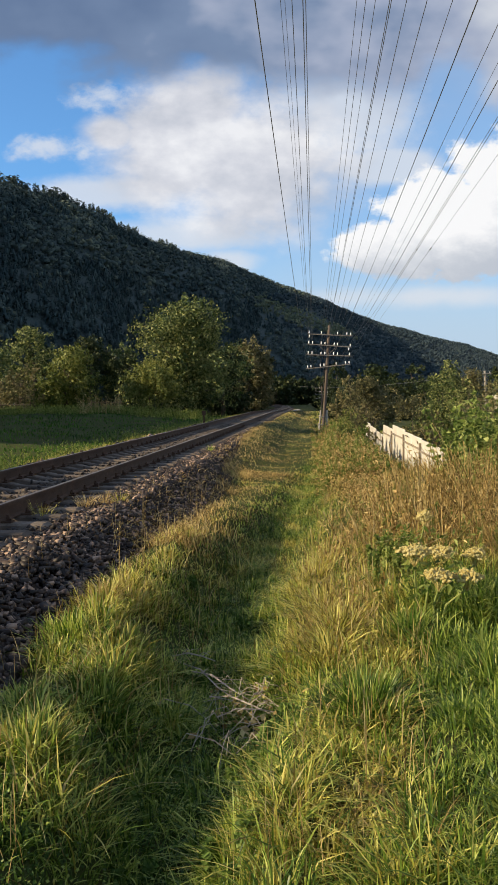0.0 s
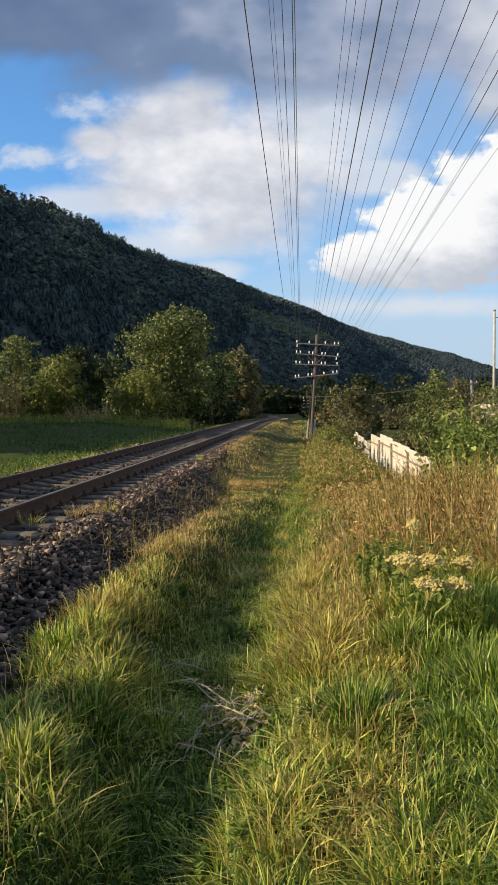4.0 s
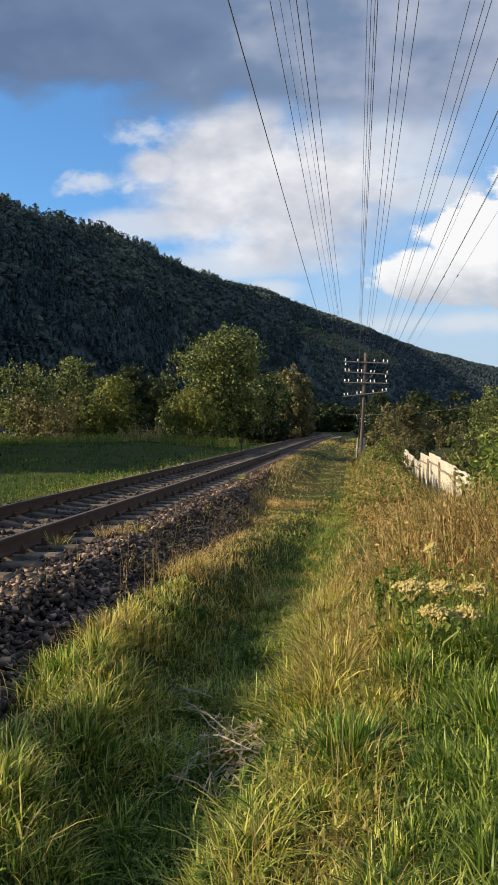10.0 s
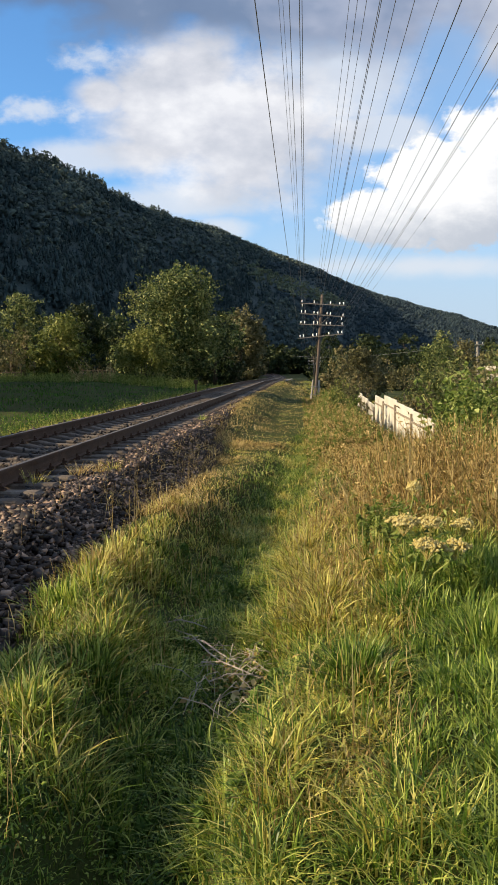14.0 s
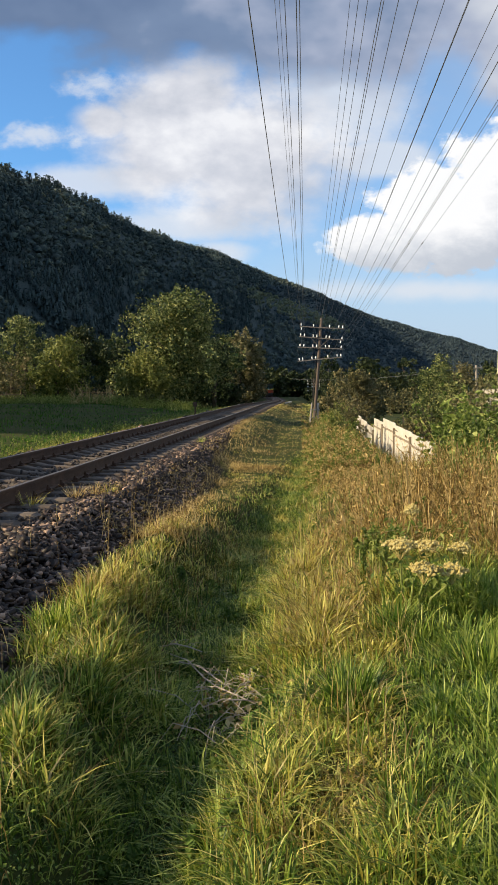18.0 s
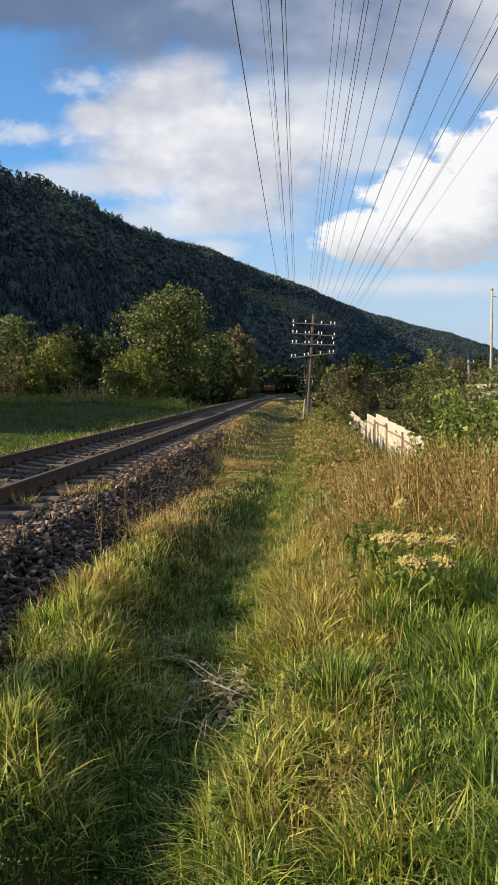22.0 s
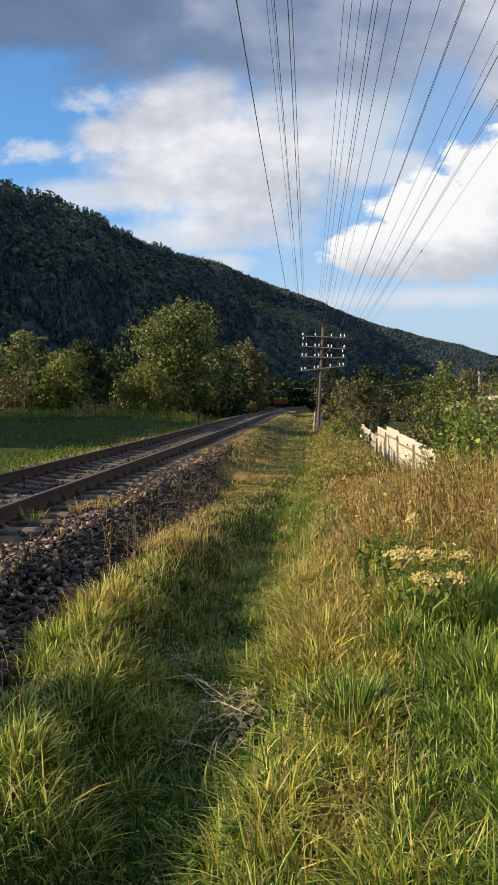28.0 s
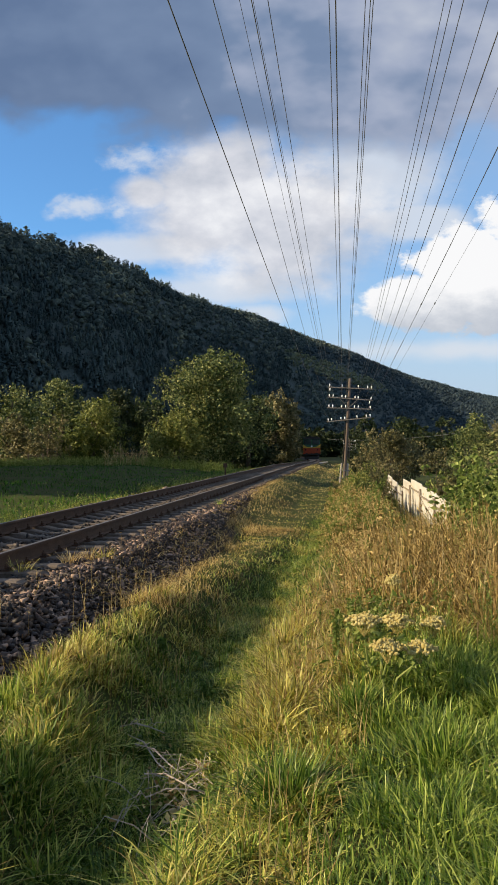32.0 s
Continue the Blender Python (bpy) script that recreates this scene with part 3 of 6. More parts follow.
def build_trees():
    T = tree
    # the large lit tree by the line and its companions
    T(-4.4, 79, 11.6, 12.2, "broad green tree, sunlit on one side, beside the line", M_TREE, 11, leaves=34000, leaf=0.28, low=0.03, fill=0.3)
    T(-0.6, 86, 8.0, 6.4, "green tree toned dark for shade, crowding the large one", M_TREE_SHADED, 12, leaves=9000, leaf=0.27, low=0.03)
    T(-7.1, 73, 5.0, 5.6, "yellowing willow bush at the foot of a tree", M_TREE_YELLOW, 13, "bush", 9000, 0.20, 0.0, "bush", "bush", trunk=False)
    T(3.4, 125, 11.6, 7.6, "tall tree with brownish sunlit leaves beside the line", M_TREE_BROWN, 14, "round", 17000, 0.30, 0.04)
    T(-3.0, 112, 9.0, 7.0, "dark green tree in shade", M_TREE_SHADED, 15, leaves=5500, leaf=0.32, low=0.03)
    T(1.2, 88, 3.0, 4.6, "low dark bush beside the line", M_TREE_SHADED, 16, "bush", 3000, 0.24, 0.0, "bush", "bush", trunk=False)
    T(2.6, 96, 2.6, 3.0, "low bush with pale leaves beside the line", M_TREE_BROWN, 17, "bush", 2200, 0.22, 0.0, "bush", "bush", trunk=False)
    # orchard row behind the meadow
    row = [(-29, 92, 9.2, 8.0, M_TREE), (-24.5, 100, 10.6, 7.2, M_TREE), (-18.2, 104, 9.8, 5.6, M_TREE_SHADED), (-14.4, 106, 9.4, 4.8, M_TREE), (-17.6, 86, 6.9, 6.2, M_TREE_YELLOW),
           (-12.6, 100, 7.6, 5.0, M_TREE_SHADED), (-21.5, 82, 5.0, 4.4, M_TREE_BROWN), (-25.5, 84, 5.6, 4.6, M_TREE_BROWN)]
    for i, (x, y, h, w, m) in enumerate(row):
        T(x, y, h, w * 1.25, {M_TREE: "leafy orchard tree behind the meadow", M_TREE_SHADED: "dark orchard tree in shade", M_TREE_YELLOW: "yellow-green orchard tree in sun",
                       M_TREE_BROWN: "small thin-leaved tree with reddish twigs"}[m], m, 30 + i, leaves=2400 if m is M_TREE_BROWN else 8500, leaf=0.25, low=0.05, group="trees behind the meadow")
    # to the right, beyond the white fence
    right = [(9.8, 62, 4.4, 4.6, M_TREE_BROWN), (12.5, 70, 4.2, 5.0, M_TREE_BROWN), (15.8, 84, 4.4, 6.0, M_TREE_BROWN), (16.2, 60, 4.6, 4.8, M_TREE), (19.0, 66, 6.0, 5.0, M_TREE), (22.4, 72, 5.2, 5.0, M_TREE_BROWN), (26, 70, 5.2, 6.0, M_TREE),
             (12.5, 52, 3.0, 4.4, M_TREE_BROWN), (16.5, 48, 3.6, 5.4, M_TREE_BROWN), (13.5, 92, 3.2, 5.0, M_TREE_SHADED), (17.5, 112, 5.4, 8.0, M_TREE_SHADED), (30, 82, 5.4, 7, M_TREE)]
    for i, (x, y, h, w, m) in enumerate(right):
        T(x, y, h + 0.8, w, {M_TREE: "round green bush tree beyond the fence", M_TREE_BROWN: "thin greyish bush beyond the fence", M_TREE_SHADED: "dark bush beyond the fence"}[m], m, 60 + i,
          "bush", 6000, 0.18, 0.0, "bush", "bush", "bushes beyond the fence", trunk=False, fill=0.3)
    # unseen rows beside the meadow, added to shade it and the near track
    for i, (x, y, h) in enumerate([(-22, 32.5, 12), (-24, 39, 12.5), (-26, 44.5, 13), (-28, 50, 14), (-30, 56, 14.5), (-32, 62, 15), (-34, 68, 15)]):
        T(x, y, h, 10.5, "unseen leafy tree added to shade the meadow and track", M_TREE, 200 + i, leaves=4200, leaf=1.0, low=0.05, group="trees beside the meadow")
    for i in range(7):
        T(-20.5, -2 + 2.5 * i, (8.8 if i < 2 else 8.15) + 0.4 * (i % 3), 4.6, "unseen leafy tree added to shade the meadow and track", M_TREE, 250 + i, "column", 2200, 0.40, 0.05, group="trees beside the meadow")
    # trees added beyond the verge, behind the pole, for the dark hill foot
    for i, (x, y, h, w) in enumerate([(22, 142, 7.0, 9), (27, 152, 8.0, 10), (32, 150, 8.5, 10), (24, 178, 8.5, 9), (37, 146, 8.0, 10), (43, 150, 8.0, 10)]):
        T(x, y, h, w, "dark leafy tree beyond the verge", M_TREE_SHADED, 820 + i, leaves=4200, leaf=0.42, low=0.0, group="dark trees beyond the verge")
    # trees added across the valley, where the line bends away, for the shaded hill foot
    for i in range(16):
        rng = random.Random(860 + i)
        T(13 + 4.2 * i + rng.uniform(-1, 1), 300 + rng.uniform(-14, 22), rng.uniform(8, 13), 10, "tree toned dark for shade, closing the valley behind the bend", M_TREE_SHADED, 860 + i, leaves=2600, leaf=1.0, low=0.0, group="trees behind the bend")
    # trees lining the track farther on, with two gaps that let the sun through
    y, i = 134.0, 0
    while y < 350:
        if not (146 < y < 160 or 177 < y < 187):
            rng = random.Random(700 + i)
            T(track_x(y) - rng.uniform(7.5, 9.0), y, rng.uniform(11, 14), 8.5, "dark lineside tree beside the track", M_TREE_SHADED, 700 + i, leaves=1900, leaf=0.9, low=0.02, group="lineside trees")
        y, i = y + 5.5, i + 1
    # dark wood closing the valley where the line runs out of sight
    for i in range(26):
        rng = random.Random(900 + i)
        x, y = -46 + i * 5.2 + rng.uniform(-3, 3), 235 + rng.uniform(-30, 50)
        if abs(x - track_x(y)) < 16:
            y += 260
        T(x, y, rng.uniform(11, 17), rng.uniform(9, 12), "tall dark tree at the foot of the hill", M_TREE_SHADED, 900 + i, leaves=1900, leaf=0.82, low=0.0, group="trees at the hill's foot")


build_trees()


def crown_heart(lumps, r2, sub):
    """A crown's closed, lumpy surface: a ball pushed out to the lumps it holds."""
    bm = bmesh.new()
    bmesh.ops.create_icosphere(bm, subdivisions=sub, radius=1.0)
    v = np.array([q.co for q in bm.verts])
    t = np.array([[q.index for q in f.verts] for f in bm.faces])
    bm.free()
    c = np.array([0, 0, np.mean([l[2] for l in lumps])])
    reach = np.full(len(v), 0.12)
    for l in lumps:                                           # how far each way out runs inside the lumps
        o = (np.array(l[:3]) - c) / [1, 1, l[4] / l[3]]
        d = unit(v / [1, 1, l[4] / l[3]])
        b = d @ o
        disc = b * b - o @ o + l[3] ** 2
        far = np.where(disc > 0, b + np.sqrt(np.maximum(disc, 0)), 0)
        reach = np.maximum(reach, far / np.maximum(np.linalg.norm(v / [1, 1, l[4] / l[3]], axis=1), 1e-6))
    reach = reach * r2.uniform(0.88, 1.06, len(v))
    return v * reach[:, None] + c, t


def build_forest():
    """The wood on the hill: thousands of crowns, broadleaved and pointed, in one piece."""
    rng = np.random.default_rng(21)
    protos = []
    for k in range(24):                                       # eight fine, eight plain, eight thin ones for the crest
        r2 = np.random.default_rng(300 + k)
        conifer = k % 8 >= 4
        if k >= 16:
            lumps = [(r2.normal(0, 0.07), r2.normal(0, 0.07), z, r2.uniform(0.07, 0.15), r2.uniform(0.05, 0.10)) for z in np.linspace(0.35, 0.93, 9)]
            p, nrm = crown_points(lumps, 90, r2, 0.3)
            v, t = leaf_flakes(p, nrm, 0.095, r2)
            bm = tube(bmesh.new(), [(0, 0, 0), (0.01, 0, 0.5), (0, 0, 0.95)], [0.022, 0.016, 0.006], 4, False)
            bmesh.ops.triangulate(bm, faces=bm.faces[:])
            bm.verts.index_update()
            tv, tt = np.array([q.co for q in bm.verts]), np.array([[q.index for q in f.verts] for f in bm.faces])
            bm.free()
            protos.append((np.concatenate([tv, v]), np.concatenate([tt, t + len(tv)])))
            continue
        if conifer:
            lumps = [(0, 0, z, 0.24 * (1.02 - z) + 0.025, 0.08) for z in np.linspace(0.10, 0.96, 10)]
        else:
            lumps = lumps_for(1.0, 0.85, r2, 0.25, 12, "round")
        v, t = crown_heart(lumps, r2, 1)
        v = (v - [0, 0, 0.5]) * (0.66 if conifer else 0.72) + [0, 0, 0.5]
        p, nrm = crown_points(lumps, 46 if k < 8 else 28, r2, 0.9)
        lv, lt = leaf_flakes(p, unit(nrm * 0.35 + unit(p - [0, 0, p[:, 2].mean() - 0.12 if not conifer else 0.3]) + [0, 0, 0.15]), 0.12 if k < 8 else 0.15, r2)
        protos.append((np.concatenate([v, lv]), np.concatenate([t, lt + len(v)])))
    n = 13500
    deg = np.concatenate([rng.uniform(-24, 22, n - 3900), rng.uniform(-3, 22, 2600), rng.uniform(-24, 22, 1300)])
    f = np.concatenate([rng.uniform(0.0, 1.02, n - 1300), rng.uniform(0.95, 1.02, 1300)])
    d, z = hill_at(deg, f)
    h = rng.uniform(9.5, 16.5, n) * (0.9 + 0.25 * vnoise(deg * 1.5, f * 9, 4)) * np.where(deg > 5, 0.85, 0.92)
    woods = {"spruce_wood": [[], [], 0], "broadleaved_wood": [[], [], 0], "far_wood": [[], [], 0], "young_wood": [[], [], 0]}
    for i in range(n):
        # spruce stands on the lower slope, their colour darkened for its shade, broadleaved trees above and towards the
        # far end
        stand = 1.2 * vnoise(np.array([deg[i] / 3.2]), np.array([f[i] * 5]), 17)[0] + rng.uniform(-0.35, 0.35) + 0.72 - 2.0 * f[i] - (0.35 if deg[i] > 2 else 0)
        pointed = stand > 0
        crest = f[i] > 0.965 and -24 < deg[i] < -3 and rng.uniform() < 0.55
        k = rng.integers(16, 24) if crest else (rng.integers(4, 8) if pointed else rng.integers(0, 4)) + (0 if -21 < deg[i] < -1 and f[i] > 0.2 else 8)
        v, t = protos[k]
        a = rng.uniform(0, 6.283)
        hh = h[i] * (1.1 + rng.uniform(0.1, 0.8) * min(1.0, max(0.0, (-3 - deg[i]) / 8)) if crest else 1.25 if pointed else 1)
        c, s = math.cos(a) * hh, math.sin(a) * hh
        w = 0.95 if crest else 1.1 if pointed else rng.uniform(0.9, 1.4)
        x = (v[:, 0] * c - v[:, 1] * s) * w
        y = (v[:, 0] * s + v[:, 1] * c) * w
        b = math.radians(deg[i])
        # crowns inside the sunlit patch take the lighter olive leaf
        sunned = ((deg[i] - 5.6) / 3.4) ** 2 + ((f[i] - 0.47 + 0.012 * (deg[i] - 5.6)) / 0.085) ** 2 + rng.uniform(-0.5, 0.3) < 1
        wood = woods["young_wood" if sunned else "far_wood" if deg[i] > 4.5 + 2 * math.sin(9 * f[i]) else "spruce_wood" if pointed and not crest else "broadleaved_wood"]
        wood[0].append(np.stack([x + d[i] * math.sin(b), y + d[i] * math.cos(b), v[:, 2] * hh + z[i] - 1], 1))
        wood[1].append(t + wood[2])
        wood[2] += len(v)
    for name, mat, label in (("spruce_wood", M_SPRUCE_SHADED, "dense spruce on the lower hillside, shade put into its dark colour"), ("broadleaved_wood", M_FOREST, "mixed broadleaved wood covering the upper hillside"), ("young_wood", M_FOREST_SUNNED, "wood on the slope, painted lighter olive-green for a sunlit patch"), ("far_wood", M_FOREST_HAZED, "far end of the hill wood, bluish with painted haze")):
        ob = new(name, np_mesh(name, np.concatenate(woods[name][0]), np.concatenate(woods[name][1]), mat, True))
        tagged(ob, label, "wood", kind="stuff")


build_forest()

# ---------------------------------------------------------------- the railway
TRACK_END = 380.0


def along(y, off, z=0.0):
    """A point beside the track's middle line, off metres to its right."""
    dx = track_dx(y)
    k = 1 / math.sqrt(1 + dx * dx)
    return Vector((track_x(y) + off * k, y - off * k * dx, float(track_z(y)) + z))


def build_rails(parent):
    # flat-bottomed rail: foot, web, head
    prof = [(-0.066, -0.172), (0.066, -0.172), (0.066, -0.160), (0.012, -0.145), (0.009, -0.045), (0.036, -0.036), (0.036, -0.006), (0.026, 0.0),
            (-0.026, 0.0), (-0.036, -0.006), (-0.036, -0.036), (-0.009, -0.045), (-0.012, -0.145), (-0.066, -0.160)]
    ys = np.concatenate([np.arange(-14, 60, 1.0), np.arange(60, TRACK_END, 4.0)])
    for side in (-1, 1):
        bm = bmesh.new()
        rings = [[bm.verts.new(along(y, side * GAUGE / 2 + px, pz)) for px, pz in prof] for y in ys]
        n = len(prof)
        for a, b in zip(rings, rings[1:]):
            for k in range(n):
                f = bm.faces.new((a[k], a[(k + 1) % n], b[(k + 1) % n], b[k]))
                f.material_index = 1 if k in (7,) else 0
        part("rail", bm_mesh("rail", bm, [M_RAIL, M_RAILTOP]), None, parent, "rusty brown steel rail with a worn top")


def sleeper_mesh():
    """A concrete sleeper, 2.7 m, waisted and dipped in the middle, with seats under the rails."""
    bm = bmesh.new()
    st = [(-1.35, 0.095, -0.025), (-1.30, 0.10, 0.0), (-0.98, 0.105, 0.0), (-0.60, 0.105, 0.0), (-0.42, 0.09, -0.04), (0, 0.08, -0.06), (0.42, 0.09, -0.04), (0.60, 0.105, 0.0), (0.98, 0.105, 0.0), (1.30, 0.10, 0.0), (1.35, 0.095, -0.025)]
    rings = [[bm.verts.new(p) for p in ((x, -w - 0.02, -0.2), (x, w + 0.02, -0.2), (x, w, z - 0.015), (x, w - 0.02, z), (x, -w + 0.02, z), (x, -w, z - 0.015))] for x, w, z in st]
    for a, b in zip(rings, rings[1:]):
        for k in range(6):
            bm.faces.new((a[k], a[(k + 1) % 6], b[(k + 1) % 6], b[k]))
    bm.faces.new(rings[0][::-1])
    bm.faces.new(rings[-1])
    return bm_mesh("sleeper", bm, M_SLEEPER)


def clip_mesh():
    """A rail clip: pad, bent plate and bolt."""
    bm = bmesh.new()
    box(bm, 0.11, 0.10, 0.022, pose(0, 0, 0.011))
    box(bm, 0.06, 0.07, 0.02, pose(-0.02, 0, 0.035, 0, 14))
    lathe(bm, [(0.022, 0.03), (0.022, 0.06), (0.014, 0.06), (0.014, 0.085)], 6)
    return bm_mesh("rail_clip", bm, M_RAIL)


def build_track():
    t = thing("railway_track", Matrix(), "single railway track on concrete sleepers, curving gently away", "railway track", kind="structure")
    build_rails(t)
    sl, cl = sleeper_mesh(), clip_mesh()
    rng = random.Random(4)
    count = int((TRACK_END + 6) / 0.55)
    far_v, far_t, base = [], [], 0
    sv = np.array([v.co for v in sl.vertices])
    sl.calc_loop_triangles()
    stri = np.array([q.vertices[:] for q in sl.loop_triangles])
    for i in range(count):
        y = -6 + i * 0.55 + rng.uniform(-0.02, 0.02)
        p = along(y, rng.uniform(-0.02, 0.02), -0.178)
        m = pose(p.x, p.y, p.z, 0, 0, -math.degrees(math.atan(track_dx(y))) + rng.uniform(-0.6, 0.6))
        if i < 300:
            ob = part("sleeper", sl, None, t)
            ob.matrix_world = m
            if 18 < i < 75:
                for x, r in ((-0.90, 0), (-0.695, 180), (0.695, 0), (0.90, 180)):
                    c = part("rail_clip", cl, None, ob)
                    c.matrix_basis = pose(x, 0, 0, 0, 0, r)
        else:
            a = np.array(m)
            far_v.append(sv @ a[:3, :3].T + a[:3, 3])
            far_t.append(stri + base)
            base += len(sv)
    ob = part("far_sleepers", np_mesh("far_sleepers", np.concatenate(far_v), np.concatenate(far_t), M_SLEEPER), None, t, "row of far concrete sleepers")
    ob["kind"] = "stuff"


build_track()


def ballast_z(s):
    """Height of the broken stone over its width, from the track's middle."""
    a = np.abs(s)
    crest = np.where(np.asarray(s) > 0, 0.05, 0.0) * np.exp(-((a - 1.85) / 0.22) ** 2)
    return RAIL_TOP - 0.225 + crest - np.maximum(a - 1.85, 0) * 0.40


def build_ballast():
    rng = np.random.default_rng(5)
    # bed under the loose stones
    ys = np.concatenate([np.arange(-14, 60, 1.0), np.arange(60, TRACK_END, 5.0)])
    ss = np.array([-2.9, -2.6, -2.2, -1.75, -0.9, 0, 0.9, 1.75, 2.2, 2.6, 2.9])
    gs, gy = np.meshgrid(ss, ys)
    gz = ballast_z(gs) - 0.035 + track_z(gy) - RAIL_TOP + 0.015 * fbm(gs * 3, gy * 3, 8, 2)
    v = np.stack([gs + track_x(gy), gy, gz], -1).reshape(-1, 3)
    w, h = len(ss), len(ys)
    i = (np.arange(h - 1)[:, None] * w + np.arange(w - 1)[None]).ravel()
    t = np.concatenate([np.stack([i, i + 1, i + w + 1], 1), np.stack([i, i + w + 1, i + w], 1)])
    bed = new("ballast", np_mesh("ballast", v, t, M_BED, True))
    tagged(bed, "bed of dark purple-grey broken stone", "ballast", kind="structure")
    # stone shapes: angular hulls
    shapes = []
    for k in range(9):
        r2 = np.random.default_rng(70 + k)
        bm = bmesh.new()
        for q in [(i, j, l) for i in (-1, 1) for j in (-1, 1) for l in (-1, 1)]:
            if r2.uniform() < 0.85 or len(bm.verts) < 4:
                c = Vector(q) * 0.46 + Vector(r2.uniform(-0.20, 0.20, 3))
                bm.verts.new((c.x * 1.2, c.y * 0.85, c.z * 0.55 * (1 + 0.4 * c.x)))
        hull = bmesh.ops.convex_hull(bm, input=bm.verts[:])
        bmesh.ops.delete(bm, geom=list({g for g in hull["geom_interior"] + hull["geom_unused"] if isinstance(g, bmesh.types.BMVert)}), context="VERTS")
        bmesh.ops.triangulate(bm, faces=bm.faces[:])
        me = bm_mesh("stone", bm, M_STONE)
        shapes.append((me, np.array([q.co for q in me.vertices]), np.array([q.vertices[:] for q in me.polygons])))

    def place(n, y0, y1, s0, s1, size, bias=1.0):
        y = y0 + (y1 - y0) * rng.uniform(0, 1, n) ** bias
        s = rng.uniform(s0, s1, n)
        clear = np.abs(np.abs(s) - GAUGE / 2) > 0.09
        clear &= s < stones_end(y) + 0.5 - 0.38 * smooth(9, 18, y)
        y, s = y[clear], s[clear]
        z = ballast_z(s) + track_z(y) - RAIL_TOP + rng.uniform(-0.03, 0.015, len(y))
        r = size * np.exp(rng.normal(0, 0.32, len(y)))
        return np.stack([s + track_x(y), y, z], 1), r

    near = place(21500, 4.0, 17, 1.05, 2.95, 0.042, 1.15)
    back = place(1500, -13, 4.2, 1.0, 2.95, 0.07)
    mid = place(9500, 15, 46, 0.95, 2.5, 0.048, 1.5)
    inner = place(8500, 7, 40, -2.4, 1.25, 0.052, 1.5)
    inner[0][:, 2] -= 0.022
    outer = place(1500, 9, 50, -3.1, -1.3, 0.07, 1.4)
    pts, rad = (np.concatenate(a) for a in zip(near, back, mid, inner, outer))
    yaw, tip, way = rng.uniform(0, 6.283, len(pts)), np.abs(rng.normal(0, 0.62, len(pts))), rng.uniform(0, 6.283, len(pts))
    ca, sa, ct, st_ = np.cos(yaw / 2), np.sin(yaw / 2), np.cos(tip / 2), np.sin(tip / 2)
    kx, ky = np.cos(way) * st_, np.sin(way) * st_
    q = np.stack([ct * ca, kx * ca + ky * sa, ky * ca - kx * sa, ct * sa], 1)
    w_, x_, y_, z_ = q.T
    R = np.stack([1 - 2 * (y_ ** 2 + z_ ** 2), 2 * (x_ * y_ - z_ * w_), 2 * (x_ * z_ + y_ * w_), 2 * (x_ * y_ + z_ * w_), 1 - 2 * (x_ ** 2 + z_ ** 2), 2 * (y_ * z_ - x_ * w_),
                  2 * (x_ * z_ - y_ * w_), 2 * (y_ * z_ + x_ * w_), 1 - 2 * (x_ ** 2 + y_ ** 2)], 1).reshape(-1, 3, 3)
    kind = rng.integers(0, len(shapes), len(pts))
    # the loose stones of one stretch of the shoulder are pieces of their own
    s = pts[:, 0] - track_x(pts[:, 1])
    single = np.flatnonzero((pts[:, 1] > 7.2) & (pts[:, 1] < 8.6) & (s > 1.25) & (s < 2.6) & (rad > 0.045))[:300]
    lone = np.zeros(len(pts), bool)
    lone[single] = True
    inside = np.abs(s) < 1.32
    for name, zone, mat, label in (("loose_stones", ~inside, M_STONE, "heap of loose angular stones"), ("oily_stones", inside, M_STONE_OILY, "dark oily stones between the sleepers")):
        vs, ts, base = [], [], 0
        for k, (me, sv, st) in enumerate(shapes):
            idx = np.flatnonzero((kind == k) & ~lone & zone)
            vv = np.einsum("nij,vj->nvi", R[idx], sv) * rad[idx, None, None] + pts[idx, None]
            vs.append(vv.reshape(-1, 3))
            ts.append((st[None] + (np.arange(len(idx)) * len(sv))[:, None, None] + base).reshape(-1, 3))
            base += len(idx) * len(sv)
        ob = part(name, np_mesh(name, np.concatenate(vs), np.concatenate(ts), mat), None, bed, label)
        ob["kind"] = "stuff"
    for i in single:
        ob = part("stone", shapes[kind[i]][0], None, bed)
        ob.matrix_basis = Matrix.Translation(pts[i]) @ Matrix(R[i]).to_4x4() @ Matrix.Scale(float(rad[i]), 4)


M_BED = solid("ballast_bed", [(0.3, (0.0169, 0.0114, 0.00896)), (0.7, (0.0488, 0.0348, 0.0269))], 4, 0.95, fine=30, bump=1.0, bump_dist=0.05)
build_ballast()

# ---------------------------------------------------------------- the telegraph line
POLE = Vector((5.05, 40.5, 0.0))


def insulator_mesh():
    bm = bmesh.new()
    lathe(bm, [(0.012, 0.0), (0.012, 0.03), (0.030, 0.035), (0.036, 0.06), (0.025, 0.085), (0.032, 0.11), (0.029, 0.135), (0.013, 0.15)], 8)
    return bm_mesh("insulator", bm, M_INSUL, True)


# crossarms: height on the pole, tilt, seats of the insulators along the arm
ARMS = [(5.00, 0.0, (-0.94, -0.35, 0.42, 0.86, 1.04)), (4.46, 1.2, (-0.93, -0.75, -0.33, -0.15, 0.29, 0.44, 1.05)), (3.96, -1.0, (-0.92, -0.74, -0.31, -0.13, 0.29, 0.47, 1.04)),
        (3.38, -9.0, (-0.91, -0.75, -0.30, -0.12, 0.46, 0.90, 1.08))]


